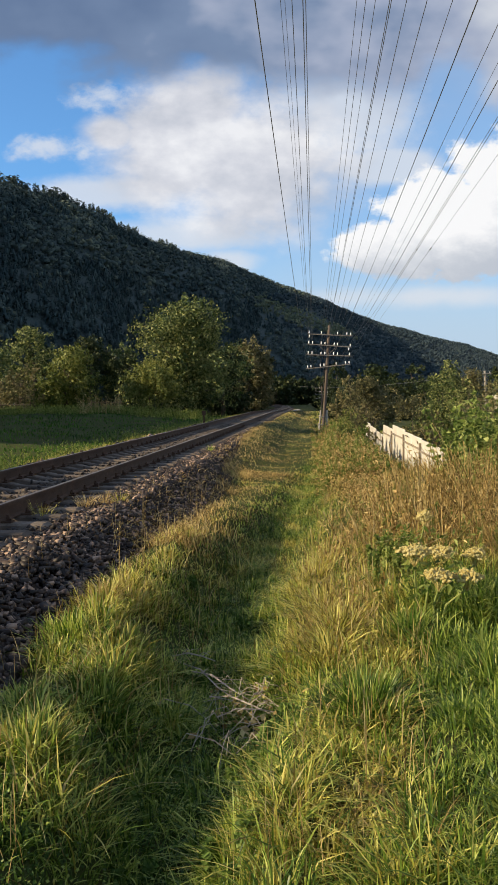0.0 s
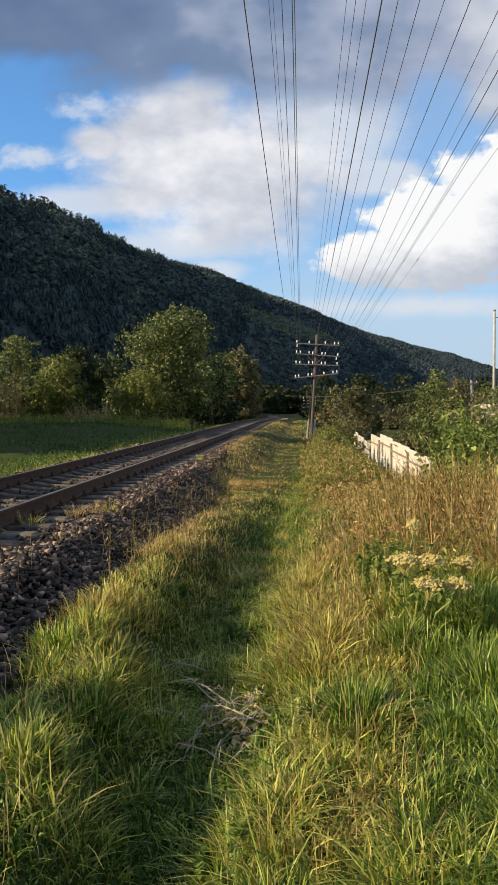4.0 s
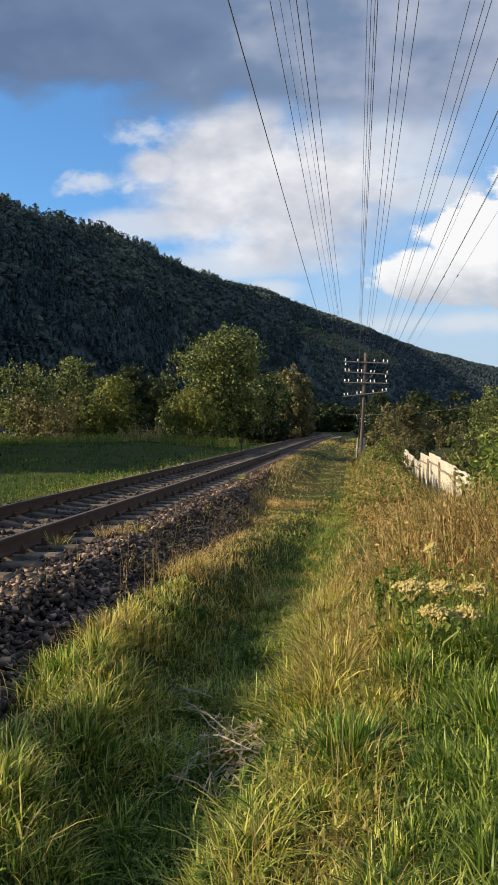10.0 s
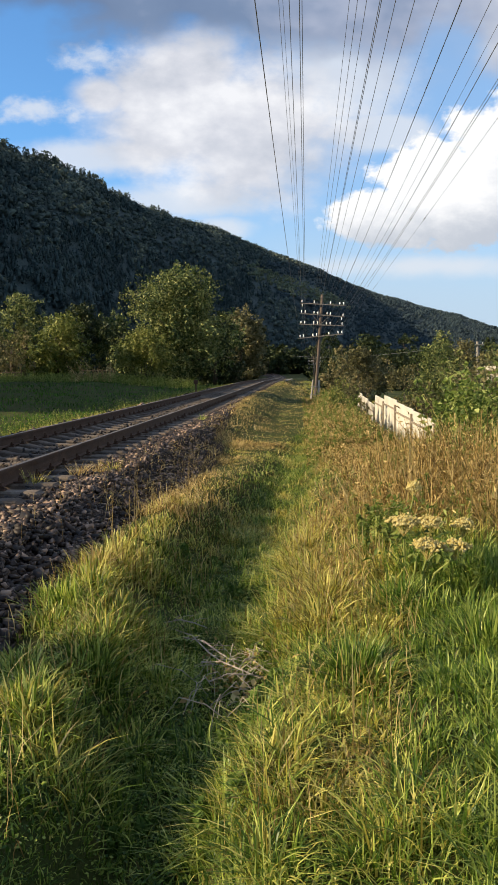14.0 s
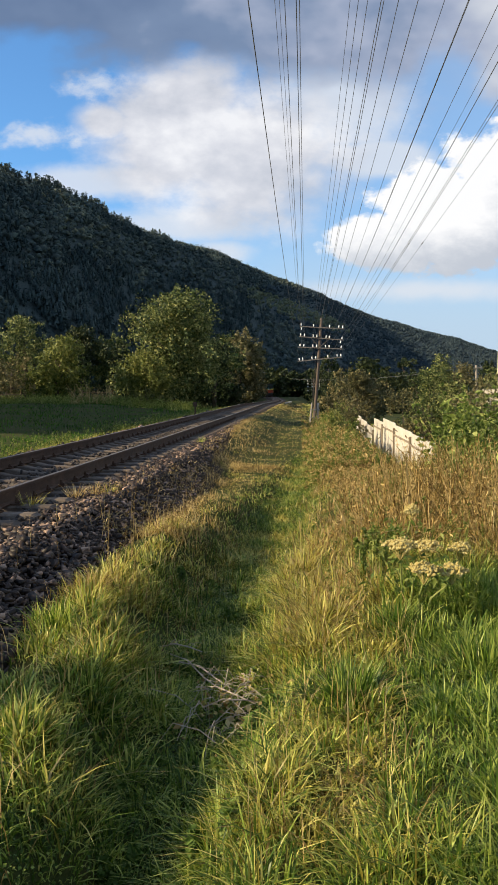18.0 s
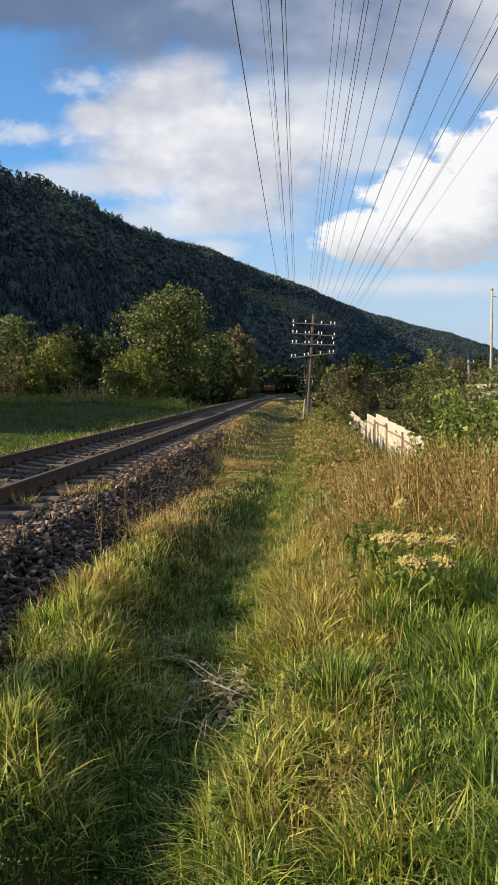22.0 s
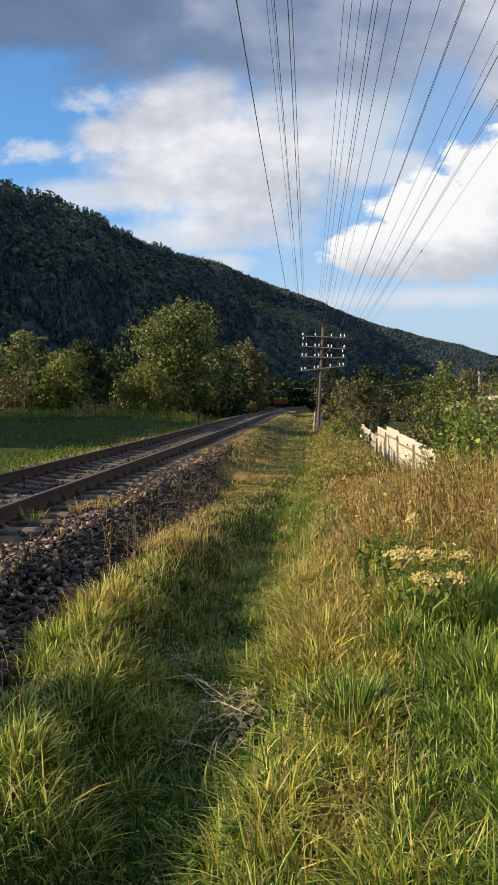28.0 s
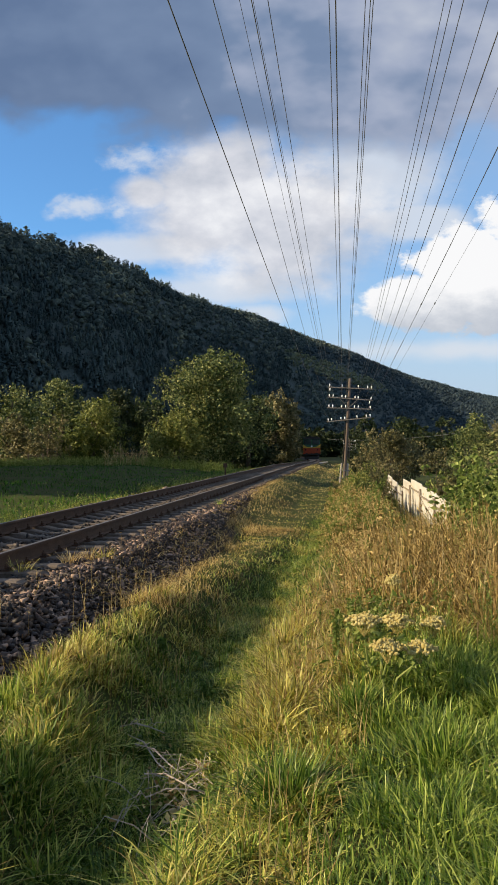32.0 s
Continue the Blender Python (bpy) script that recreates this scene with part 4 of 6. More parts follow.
def telegraph_pole(at, lean, extra=0.0, wide=1.07, gap=1.0, turn=-6.7):
    z0 = float(land(at[0], at[1]))
    p = thing("telegraph_pole", pose(at[0], at[1], z0, 0, lean, turn), "leaning brown timber telegraph pole with four crossarms and white insulators", "telegraph pole", "telegraph poles")
    bm = bmesh.new()
    tube(bm, [(0, 0, -0.8), (0, 0, 0.5), (0.01, 0, 2.6), (0, 0, 5.25 + extra)], [0.095, 0.092, 0.085, 0.072], 12)
    part("post", bm, M_POLE, p, smooth=True)
    for x in (-0.20, 0.17):
        c = part("concrete_stub", boxed(0.11, 0.13, 2.3, pose(x, 0.03, 0.15, 0, -1.5 if x > 0 else 2.0), 0.015), M_CONC, p, "pale concrete footing stub bound to the post")
    for z in (0.55, 0.95):
        bm = lathe(bmesh.new(), [(0.0, z - 0.02), (0.27, z - 0.02), (0.27, z + 0.02), (0.0, z + 0.02)], 10, Matrix.Diagonal((1, 0.42, 1, 1)))
        part("binding_wire", bm, M_WIRE, p)
    ins = insulator_mesh()
    for h, tilt, seats in ARMS:
        arm = part("crossarm", boxed(2.13 * wide, 0.05, 0.05, pose(0.07, 0, 0), 0.006), M_ARM, p, "weathered crossarm")
        arm.matrix_basis = pose(0.0, -0.13, 5.0 + (h - 5.0) * gap - 0.25 + extra, 0, tilt, 0)
        for s in seats:
            i = part("insulator", ins, None, arm, "white porcelain insulator")
            i.matrix_basis = pose(s * wide, 0, 0.025)
        if h in (5.0, 4.46):
            i = part("insulator", ins, None, arm, "white porcelain insulator hung below the arm")
            i.matrix_basis = pose(-0.98 if h == 5.0 else 1.06, 0, -0.025, 180)
    # thin dark tube close along one side of the post
    part("earth_cable", tube(bmesh.new(), [(-0.16, -0.04, 0.2), (-0.13, -0.05, 1.6), (-0.10, -0.05, 3.1 + extra)], [0.022, 0.022, 0.018], 6), M_DARK_LINE, p, "thin dark line down the side of the post")
    bm = bmesh.new()
    for sx in (-1, 1):
        tube(bm, [(sx * 0.45, -0.1, 4.18 + extra), (0.02, -0.12, 3.75 + extra)], [0.014, 0.014], 5)
    part("arm_brace", bm, M_ARM, p)
    return p


pole_near = telegraph_pole((4.925, 40.5), 3.9, 0.40)
pole_far = copy_thing(pole_near, pose(16.2, 138.0, float(land(16.2, 138.0)) - 0.2, 0, 1.0, -6.7))
pole_back = telegraph_pole((-0.24, -11.0), 1.2, 1.534 - float(land(-0.24, -11.0)), 1.2585, 1.117, -5.9)
part("bracket", boxed(2.2, 0.06, 0.06, pose(1.05, 0.0, 5.30 - float(land(-0.24, -11.0)), 0, 0, 6.7), 0.006), M_ARM, pole_back, "long side bracket")


def build_wires():
    """One wire an insulator, from the pole behind, over the path, to the pole ahead and past it."""
    bpy.context.view_layer.update()
    a = [o for o in pole_near.children_recursive if o.name.startswith("insulator") and o.location.z > 0]
    b = [o for o in pole_back.children_recursive if o.name.startswith("insulator") and o.location.z > 0]
    c = [o for o in pole_far.children_recursive if o.name.startswith("insulator") and o.location.z > 0]
    rng = random.Random(2)
    for i, (p, q, e) in enumerate(zip(a, b, c)):
        P, Q = p.matrix_world @ Vector((0, 0, 0.12)), q.matrix_world @ Vector((0, 0, 0.12))
        if i in (3, 9, 12, 18):
            continue                                          # a bare insulator
        sag, thick = rng.uniform(0.40, 0.45), rng.choice((0.0023, 0.0027, 0.0034))
        if i in (24, 25):                                     # the two outer wires come in from a longer bracket
            Q, sag = Vector((1.20 if i == 24 else 1.50, -11.0, 5.35)), 0.05
        bm = bmesh.new()
        pts = [Q.lerp(P, k / 20) - Vector((0, 0, 4 * sag * (k / 20) * (1 - k / 20))) for k in range(21)]
        R = e.matrix_world @ Vector((0, 0, 0.12))
        pts += [P.lerp(R, k / 12) - Vector((0, 0, 4 * sag * (k / 12) * (1 - k / 12))) for k in range(1, 13)]
        tube(bm, pts, [thick] * 33, 5)
        w = new("overhead_wire", bm_mesh("overhead_wire", bm, M_WIRE))
        tagged(w, "thin dark telegraph wire strung overhead", "wire", "telegraph wires")
        if i in (24, 25):
            c, d = pts[10], (pts[11] - pts[10]).normalized()
            part("splice_sleeve", tube(bmesh.new(), [c - d * 0.07, c - d * 0.05, c + d * 0.05, c + d * 0.07], [0.006, 0.013, 0.013, 0.006], 6), M_WIRE, w, "dark splice sleeve")


build_wires()

# ---------------------------------------------------------------- grass and weeds


def blade_mesh(name, pts, h, w, az, bend, mat):
    """Tapered, bent blades: three segments each, two far away."""
    n = len(pts)
    dirv = np.stack([np.cos(az), np.sin(az), np.zeros(n)], 1)
    side = np.stack([-np.sin(az), np.cos(az), np.zeros(n)], 1)
    tw = RNG.uniform(-0.9, 0.9, n)
    side = side * np.cos(tw)[:, None] + dirv * np.sin(tw)[:, None]
    vs, ts, base = [], [], 0
    up = np.array([0, 0, 1])
    for sel, steps in ((np.abs(pts[:, 1] - 6.3) < 4.7, ((0, 0.8), (0.4, 1.0), (0.75, 0.7))), (np.abs(pts[:, 1] - 6.3) >= 4.7, ((0, 0.8), (0.5, 1.0)))):
        p, hh, ww, bb, dd, ss = (q[sel] for q in (pts, h, w, bend, dirv, side))
        rows = []
        for t, k in (*steps, (1, 0)):
            c = p + dd * (hh * bb * t * t)[:, None] + up * (hh * t * (1 - 0.42 * np.minimum(bb, 1.3) * t))[:, None]
            rows += [c - ss * (ww * k * 0.5)[:, None], c + ss * (ww * k * 0.5)[:, None]] if k else [c]
        vs.append(np.stack(rows, 1).reshape(-1, 3))
        k = np.arange(len(p))[:, None] * len(rows) + base
        ts += [k + q for q in ([0, 1, 3], [0, 3, 2], [2, 3, 5], [2, 5, 4], [4, 5, 6])[: 5 if len(steps) == 3 else 2]]
        if len(steps) == 2:
            ts.append(k + [2, 3, 4])
        base += len(p) * len(rows)
    v, t = np.concatenate(vs), np.concatenate(ts)
    return np_mesh(name, v, t, mat)


def blades(name, pts, h, w, az, bend, mat, label, category="grass"):
    return tagged(new(name, blade_mesh(name, pts, h, w, az, bend, mat)), label, category, kind="stuff")


def zones(x, y):
    """What grows at a place: density 0..1, height, dryness, for the strip between the stones and the fence."""
    s, p = x - track_x(y), x - hollow_x(y)
    n1, n2 = fbm(x * 0.9, y * 0.9, 31, 3), fbm(x * 2.6, y * 2.6, 41, 3)
    edge0 = stones_end(y)
    edge = smooth(0.0, 0.4, s - edge0 + 0.30 * n2 + 0.12 * n1)
    mid, wide = hollow_mid(y)
    hollow = np.exp(-((x - mid) / (wide - 0.02)) ** 4) * smooth(26, 12, y)
    matted = np.exp(-((p - 0.85) / 0.34) ** 2) * smooth(16, 9, y)
    bank = smooth(1.0, 1.5, p)
    left = smooth(-0.26, -0.51, x - mid)
    lip = np.exp(-((p - 0.42) / 0.14) ** 2) * smooth(14, 8, y)
    far = smooth(7.0, 9.5, y)
    patch = np.exp(-((x - 0.66) / 0.17) ** 2 - ((y - 2.85) / 0.24) ** 2)
    dens = edge * (0.55 + 0.25 * smooth(4.2, 3.2, y) + (0.45 - 0.25 * smooth(4.2, 3.2, y)) * smooth(-0.8, 0.0, n2 + 0.4 * n1)) * (1 - 0.15 * hollow) * (1 - 0.15 * matted)
    height = 0.125 - 0.035 * left * (1 - 0.65 * far) + 0.03 * lip + 0.055 * bank + 0.07 * n1 + 0.05 * n2 - 0.06 * hollow * (1 - 0.6 * far) - 0.05 * matted - 0.05 * far - 0.09 * patch - 0.035 * smooth(0.85, 1.2, p) * smooth(5.0, 4.0, y)
    dry = 0.40 + 0.55 * patch + 0.24 * n1 + 0.12 * n2 + 0.16 * matted + 0.06 * lip - 0.34 * hollow * smooth(9.5, 7.0, y) + 0.06 * smooth(-0.5, -0.85, p) * smooth(5.6, 4.6, y) - 0.62 * smooth(0.85, 1.2, p) * smooth(6.0, 4.4, y) + 0.42 * far * left + 0.20 * far * smooth(0.3, 0.8, p) * smooth(60, 30, y) - 0.22 * smooth(6.2, 3.8, y) * (0.65 + 0.35 * left) - 0.16 * smooth(4.4, 3.0, y) * smooth(0.6, 0.9, p)
    return dens, np.clip(height, 0.05, 0.6), dry


def scatter(n, x0, x1, y0, y1, tufts, spread, rng, bias=1.0, tall=1.15):
    """Blades in tufts: roots and the ways they lean."""
    cx, cy = rng.uniform(x0, x1, tufts), y0 + (y1 - y0) * rng.uniform(0, 1, tufts) ** bias
    cx = cx + 0.10 * cy
    d, h, dry = zones(cx, cy)
    keep = rng.uniform(0, 1, tufts) < d
    cx, cy, h, dry = cx[keep], cy[keep], h[keep] * tall * rng.uniform(0.5, 1.5, keep.sum()), dry[keep] + rng.normal(0, 0.10, keep.sum())
    k = rng.integers(0, len(cx), int(n * keep.mean()))
    r, a = spread * np.sqrt(rng.uniform(0, 1, len(k))) * rng.uniform(0.5, 1.5, len(k)), rng.uniform(0, 6.283, len(k))
    x, y = cx[k] + r * np.cos(a), cy[k] + r * np.sin(a)
    az = a + rng.normal(0, 0.8, len(k))
    return np.stack([x, y, land(x, y) - 0.01], 1), h[k] * rng.uniform(0.55, 1.25, len(k)), dry[k] + rng.normal(0, 0.13, len(k)), az


def build_grass():
    rng = np.random.default_rng(77)
    sets = [scatter(135000, -3.0, 2.2, 1.7, 7.0, 3200, 0.12, rng), scatter(85000, -2.6, 3.4, 6.8, 17, 2600, 0.13, rng), scatter(58000, -3.0, 2.6, 1.7, 9.0, 9500, 0.055, rng, 1.3, 0.45), scatter(30000, -2.6, 2.4, 1.9, 8.5, 230, 0.085, rng, 1.1, 1.15), scatter(50000, -2.2, 4.4, 16, 62, 6000, 0.20, rng, 1.5), scatter(20000, -2.0, 8.0, 55, 125, 5000, 0.4, rng, 1.4), scatter(30000, -3.4, 9.0, -14, 1.8, 7000, 0.16, rng), scatter(34000, 2.0, 6.5, 1.6, 14, 2600, 0.13, rng)]
    wide = (0.0072, 0.0070, 0.0070, 0.0085, 0.012, 0.05, 0.018, 0.0095)
    pts, h, dry, az, w = [], [], [], [], []
    for (p, hh, dd, aa), ww in zip(sets, wide):
        pts.append(p), h.append(hh), dry.append(dd), az.append(aa), w.append(ww * rng.uniform(0.6, 1.5, len(p)) * (0.75 + 0.25 * smooth(2.2, 4.2, p[:, 1])))
    pts, h, dry, az, w = (np.concatenate(q) for q in (pts, h, dry, az, w))
    h = np.where(pts[:, 1] < 12, np.minimum(h, 0.22 + 0.25 * h), h)
    w = w * (1 + 0.3 * smooth(-0.3, -0.6, pts[:, 0] - path_x(pts[:, 1])) * smooth(8, 6, pts[:, 1]))
    bend = np.minimum(np.abs(rng.normal(0.88, 0.52, len(pts))), 1.5 - 2.0 * np.clip(h - 0.15, 0, 0.3)) * (1 + 0.35 * smooth(9, 13, pts[:, 1])) * (1 - 0.25 * smooth(0.7, 1.1, pts[:, 0] - path_x(pts[:, 1])) - 0.25 * smooth(-0.3, -0.6, pts[:, 0] - path_x(pts[:, 1])))
    for name, lo, hi, mat, label in (("lush_grass", -9, 0.09, M_LUSH, "deep green lush grass of the verge"), ("green_grass", 0.09, 0.38, M_GRASS, "long fresh green grass of the verge"), ("yellowing_grass", 0.38, 0.72, M_GRASS_YELLOW, "sunlit yellow-green grass of the verge"),
                                     ("dry_grass", 0.72, 9, M_STRAW, "matted straw-coloured dry grass")):
        brown = (dry > 0.64) & (pts[:, 1] > 7.0)              # dead thatch farther along the verge
        k = (dry >= lo) & (dry < hi) & ~brown
        if mat is M_STRAW:
            blades("dead_thatch", pts[brown], h[brown] * 0.8, w[brown] * 0.5, az[brown], bend[brown], M_DEAD, "brown dead grass thatch of the verge")
        blades(name, pts[k], h[k] * (0.85 if mat is M_STRAW else 1), w[k], az[k], bend[k], mat, label)
    # straggling straws over the near verge
    n = 1500
    y = rng.uniform(2.4, 9.5, n)
    x = np.where(rng.uniform(0, 1, n) < 0.55, hollow_x(y) - rng.uniform(0.3, 1.3, n), hollow_x(y) + rng.uniform(0.3, 1.1, n))
    k = x - track_x(y) > stones_end(y)
    blades("straggling_straws", np.stack([x, y, land(x, y)], 1)[k], rng.uniform(0.14, 0.32, k.sum()), rng.uniform(0.0028, 0.005, k.sum()), rng.uniform(0, 6.283, k.sum()), np.abs(rng.normal(0.5, 0.35, k.sum())), M_STRAW, "thin straggling dry straws above the grass")
    # short turf in the hollow and brown thatch along the stones, farther on
    n = 26000
    y = 7.5 + 13 * rng.uniform(0, 1, n) ** 1.3
    mid, wide = hollow_mid(y)
    x = mid + rng.normal(0, 0.55, n) * wide
    f = fbm(x * 3, y * 2, 61, 2) + rng.normal(0, 0.25, n)
    for name, k, mat, label in (("hollow_turf", f < 0.12, M_LUSH, "short dark green turf in the hollow"), ("hollow_dry_turf", f >= 0.12, M_GRASS_YELLOW, "short yellowing turf in the hollow")):
        blades(name, np.stack([x[k], y[k], land(x[k], y[k]) - 0.01], 1), rng.uniform(0.05, 0.14, k.sum()), rng.uniform(0.006, 0.011, k.sum()), rng.uniform(0, 6.283, k.sum()), np.abs(rng.normal(0.9, 0.4, k.sum())), mat, label)
    n = 22000
    y = 8.0 + 34 * rng.uniform(0, 1, n) ** 1.5
    x = track_x(y) + stones_end(y) + 0.08 + rng.normal(0.12, 0.24, n) + 0.12 * vnoise(y * 1.7, y * 0 + 2.0, 63)
    k = vnoise(x / 0.5, y / 0.9, 65) > rng.uniform(-1.0, 0.7, n)
    z = np.maximum(land(x, y), ballast_z(x - track_x(y)) - 0.03 + track_z(y) - RAIL_TOP)
    blades("brown_thatch", np.stack([x, y, z - 0.01], 1)[k], rng.uniform(0.06, 0.17, k.sum()), rng.uniform(0.005, 0.010, k.sum()), rng.uniform(0, 6.283, k.sum()), np.abs(rng.normal(1.1, 0.4, k.sum())), M_DEAD, "matted brown dead grass along the edge of the stones")
    # meadow beyond the track
    n = 42000
    y = 10 + 100 * rng.uniform(0, 1, n) ** 1.6
    x = track_x(y) - 2.6 - rng.uniform(0, 1, n) ** 1.3 * (4 + 0.55 * y)
    hh = rng.uniform(0.06, 0.20, n) * (1 + 0.7 * vnoise(x / 1.6, y / 2.5, 6))
    blades("meadow_grass", np.stack([x, y, land(x, y) - 0.01], 1), hh, rng.uniform(0.012, 0.03, n) * (0.6 + y / 40), rng.uniform(0, 6.283, n), np.abs(rng.normal(0.5, 0.3, n)), M_MEADOW,
           "short lush green meadow grass")
    # coarse weeds and uncut grass between the rails and the meadow
    n = 5200
    y = 10 + 60 * rng.uniform(0, 1, n) ** 1.5
    x = track_x(y) - 2.9 - np.abs(rng.normal(0, 0.9, n))
    keep = vnoise(x / 0.7, y / 1.4, 27) > rng.uniform(-0.5, 0.9, n)
    x, y = x[keep], y[keep]
    hh = rng.uniform(0.12, 0.42, len(x)) * (1 + 0.5 * vnoise(x / 0.8, y / 1.5, 29))
    stalks("meadow_weeds", np.stack([x, y, land(x, y) - 0.02], 1), hh, M_WEED, "clumps of green weeds between the rails and the meadow", rng, 12, 0.07, 0.008)
    # longer dry fringe beside the far rail
    n = 13000
    y = 9 + 120 * rng.uniform(0, 1, n) ** 1.4
    x = track_x(y) - 2.35 - np.abs(rng.normal(0, 0.35, n))
    blades("fringe_grass", np.stack([x, y, land(x, y) - 0.01], 1), rng.uniform(0.12, 0.42, n), rng.uniform(0.006, 0.014, n) * (0.6 + y / 40), rng.uniform(0, 6.283, n), np.abs(rng.normal(0.4, 0.3, n)), M_GRASS_YELLOW,
           "pale dry grass fringe beside the rails")


M_BUSHY = leafy("bushy_leaf", [(0.2, (0.055, 0.080, 0.018)), (0.5, (0.135, 0.165, 0.04)), (0.8, (0.28, 0.28, 0.09))], 0.4, 1.2, 0.8)
M_PLANT = leafy("plant_leaf", [(0.15, (0.060, 0.100, 0.016)), (0.5, (0.19, 0.245, 0.052)), (0.85, (0.44, 0.48, 0.16))], 0.45, 2.0, 1.0)
M_LUSH = leafy("grass_lush", [(0.10, (0.036, 0.082, 0.009)), (0.5, (0.128, 0.210, 0.024)), (0.92, (0.37, 0.43, 0.095))], 0.40, 0.8, 1.1, 0.42, 0.35)
M_MEADOW = leafy("meadow_grass", [(0.2, (0.0136, 0.0467, 0.0051)), (0.5, (0.0382, 0.109, 0.0102)), (0.8, (0.0978, 0.2, 0.0238))], 0.45, 0.4, 0.5)


def stalks(name, pts, h, mat, label, rng, leaves=10, leaf=0.06, w=0.006, lean=0.25, category="weeds"):
    """Upright stalks with small leaves along them."""
    n = len(pts)
    az, ln = rng.uniform(0, 6.283, n), np.abs(rng.normal(0, lean, n))
    d = np.stack([np.cos(az) * ln, np.sin(az) * ln, np.ones(n)], 1)
    side = np.stack([-np.sin(az), np.cos(az), 0 * az], 1)
    fwd = np.stack([np.cos(az), np.sin(az), 0 * az], 1)
    vs, ts = [], []
    top = pts + d * h[:, None]
    for e in (side, fwd):
        base = sum(len(a) for a in vs)
        ww = (w * rng.uniform(0.7, 1.4, n))[:, None]
        vs.append(np.stack([pts - e * ww / 2, pts + e * ww / 2, top + e * ww / 5, top - e * ww / 5], 1).reshape(-1, 3))
        k = np.arange(n)[:, None] * 4 + base
        ts += [k + [0, 1, 2], k + [0, 2, 3]]
    k = np.repeat(np.arange(n), leaves)
    f = rng.uniform(0.15, 1.03, len(k))
    p = pts[k] + d[k] * (h[k] * f)[:, None]
    out = unit(rng.normal(size=(len(k), 3)) * [1, 1, 0.5])
    p = p + out * (leaf * rng.uniform(0.2, 1.0, len(k)) * (1.25 - 0.7 * f))[:, None]
    lv, lt = leaf_cards(p, unit(rng.normal(size=(len(k), 3)) + [0, 0, 0.4]), leaf, 0.24, rng)
    ts.append(lt + sum(len(a) for a in vs))
    vs.append(lv)
    ob = new(name, np_mesh(name, np.concatenate(vs), np.concatenate(ts), mat))
    return tagged(ob, label, category, kind="stuff")


build_grass()


def build_weeds():
    rng = np.random.default_rng(99)

    def field(n, y0, y1, p0, p1, bias=1.0):
        y = y0 + (y1 - y0) * rng.uniform(0, 1, n) ** bias
        p = rng.uniform(p0, p1, n)
        x = path_x(y) + p
        return x, y, p

    # tall dry brown weeds along the bank
    def rise(p, y):
        """How high the weeds stand above the path."""
        return 0.45 + 0.46 * smooth(0.8, 1.7, p) + 0.16 * smooth(1.8, 2.8, p) - 0.72 * smooth(8.0, 15, y)

    x, y, p = field(6800, 5.8, 17, 0.75, 4.0, 1.3)
    keep = rng.uniform(0, 1, len(x)) < smooth(0.75, 1.5, p + 0.3 * fbm(x, y, 51, 2)) * smooth(5.8, 7.2, y + 0.6 * p - 0.8)
    x, y, p = x[keep], y[keep], p[keep]
    h = np.clip(rise(p, y) * (0.80 + 0.30 * fbm(x * 1.1, y * 1.1, 57, 2)) * rng.uniform(0.55, 1.3, len(x)) - land(x, y), 0.15, 2.6)
    stalks("dry_weeds", np.stack([x, y, land(x, y) - 0.02], 1), h, M_DEAD, "tall dead brown weeds and stalks on the bank", rng, 6, 0.05, 0.0085, 0.5)
    k = rng.choice(len(x), 11000)
    blades("tall_dry_grass", np.stack([x[k] + rng.normal(0, 0.1, 11000), y[k] + rng.normal(0, 0.1, 11000), land(x[k], y[k]) - 0.02], 1), h[k] * rng.uniform(0.5, 1.05, 11000), rng.uniform(0.004, 0.011, 11000),
           rng.uniform(0, 6.283, 11000), np.abs(rng.normal(0.8, 0.5, 11000)), M_STRAW, "tall straw-coloured dead grass on the bank")
    k = rng.choice(np.flatnonzero(y < 12), 1100)
    blades("bent_straws", np.stack([x[k] + rng.normal(0, 0.12, 1100), y[k] + rng.normal(0, 0.12, 1100), land(x[k], y[k]) - 0.02], 1), h[k] * rng.uniform(0.7, 1.25, 1100), rng.uniform(0.010, 0.017, 1100),
           rng.uniform(0, 6.283, 1100), np.abs(rng.normal(0.85, 0.5, 1100)), M_STRAW, "long bent straws leaning among the dead weeds")
    # green and yellow herbs among them
    x, y, p = field(1800, 5.0, 18, 0.8, 4.4, 1.2)
    h = np.clip(rise(p, y) * rng.uniform(0.45, 0.95, len(x)) - land(x, y), 0.12, 2.2)
    stalks("green_herbs", np.stack([x, y, land(x, y) - 0.02], 1), h, M_WEED, "green leafy herbs among the dead weeds", rng, 12, 0.045, 0.006)
    # herbs farther along, round the pole and before the fence
    x, y, p = field(5200, 13.5, 44, 0.7, 4.0, 1.4)
    h = np.clip(0.46 * rng.uniform(0.5, 1.25, len(x)) * smooth(0.6, 1.15, p - 0.02 * (y - 14)) - 1.0 * smooth(2.1, 3.0, p) - land(x, y) * smooth(0.6, 1.15, p), 0.08, 2.2)
    m = rng.uniform(0, 1, len(x)) < 0.5
    for sel, mat, nm, lb in ((m, M_WEED, "verge_herbs", "green bushy herbs round the pole"), (~m, M_DEAD, "verge_stalks", "brown stalks before the white fence")):
        stalks(nm, np.stack([x, y, land(x, y) - 0.02], 1)[sel], h[sel], mat, lb, rng, 16, 0.075, 0.010)
    # pale dead stems and rank growth where the meadow meets the trees
    x, y = rng.uniform(-12.8, -9.2, 70), rng.uniform(67, 72, 70)
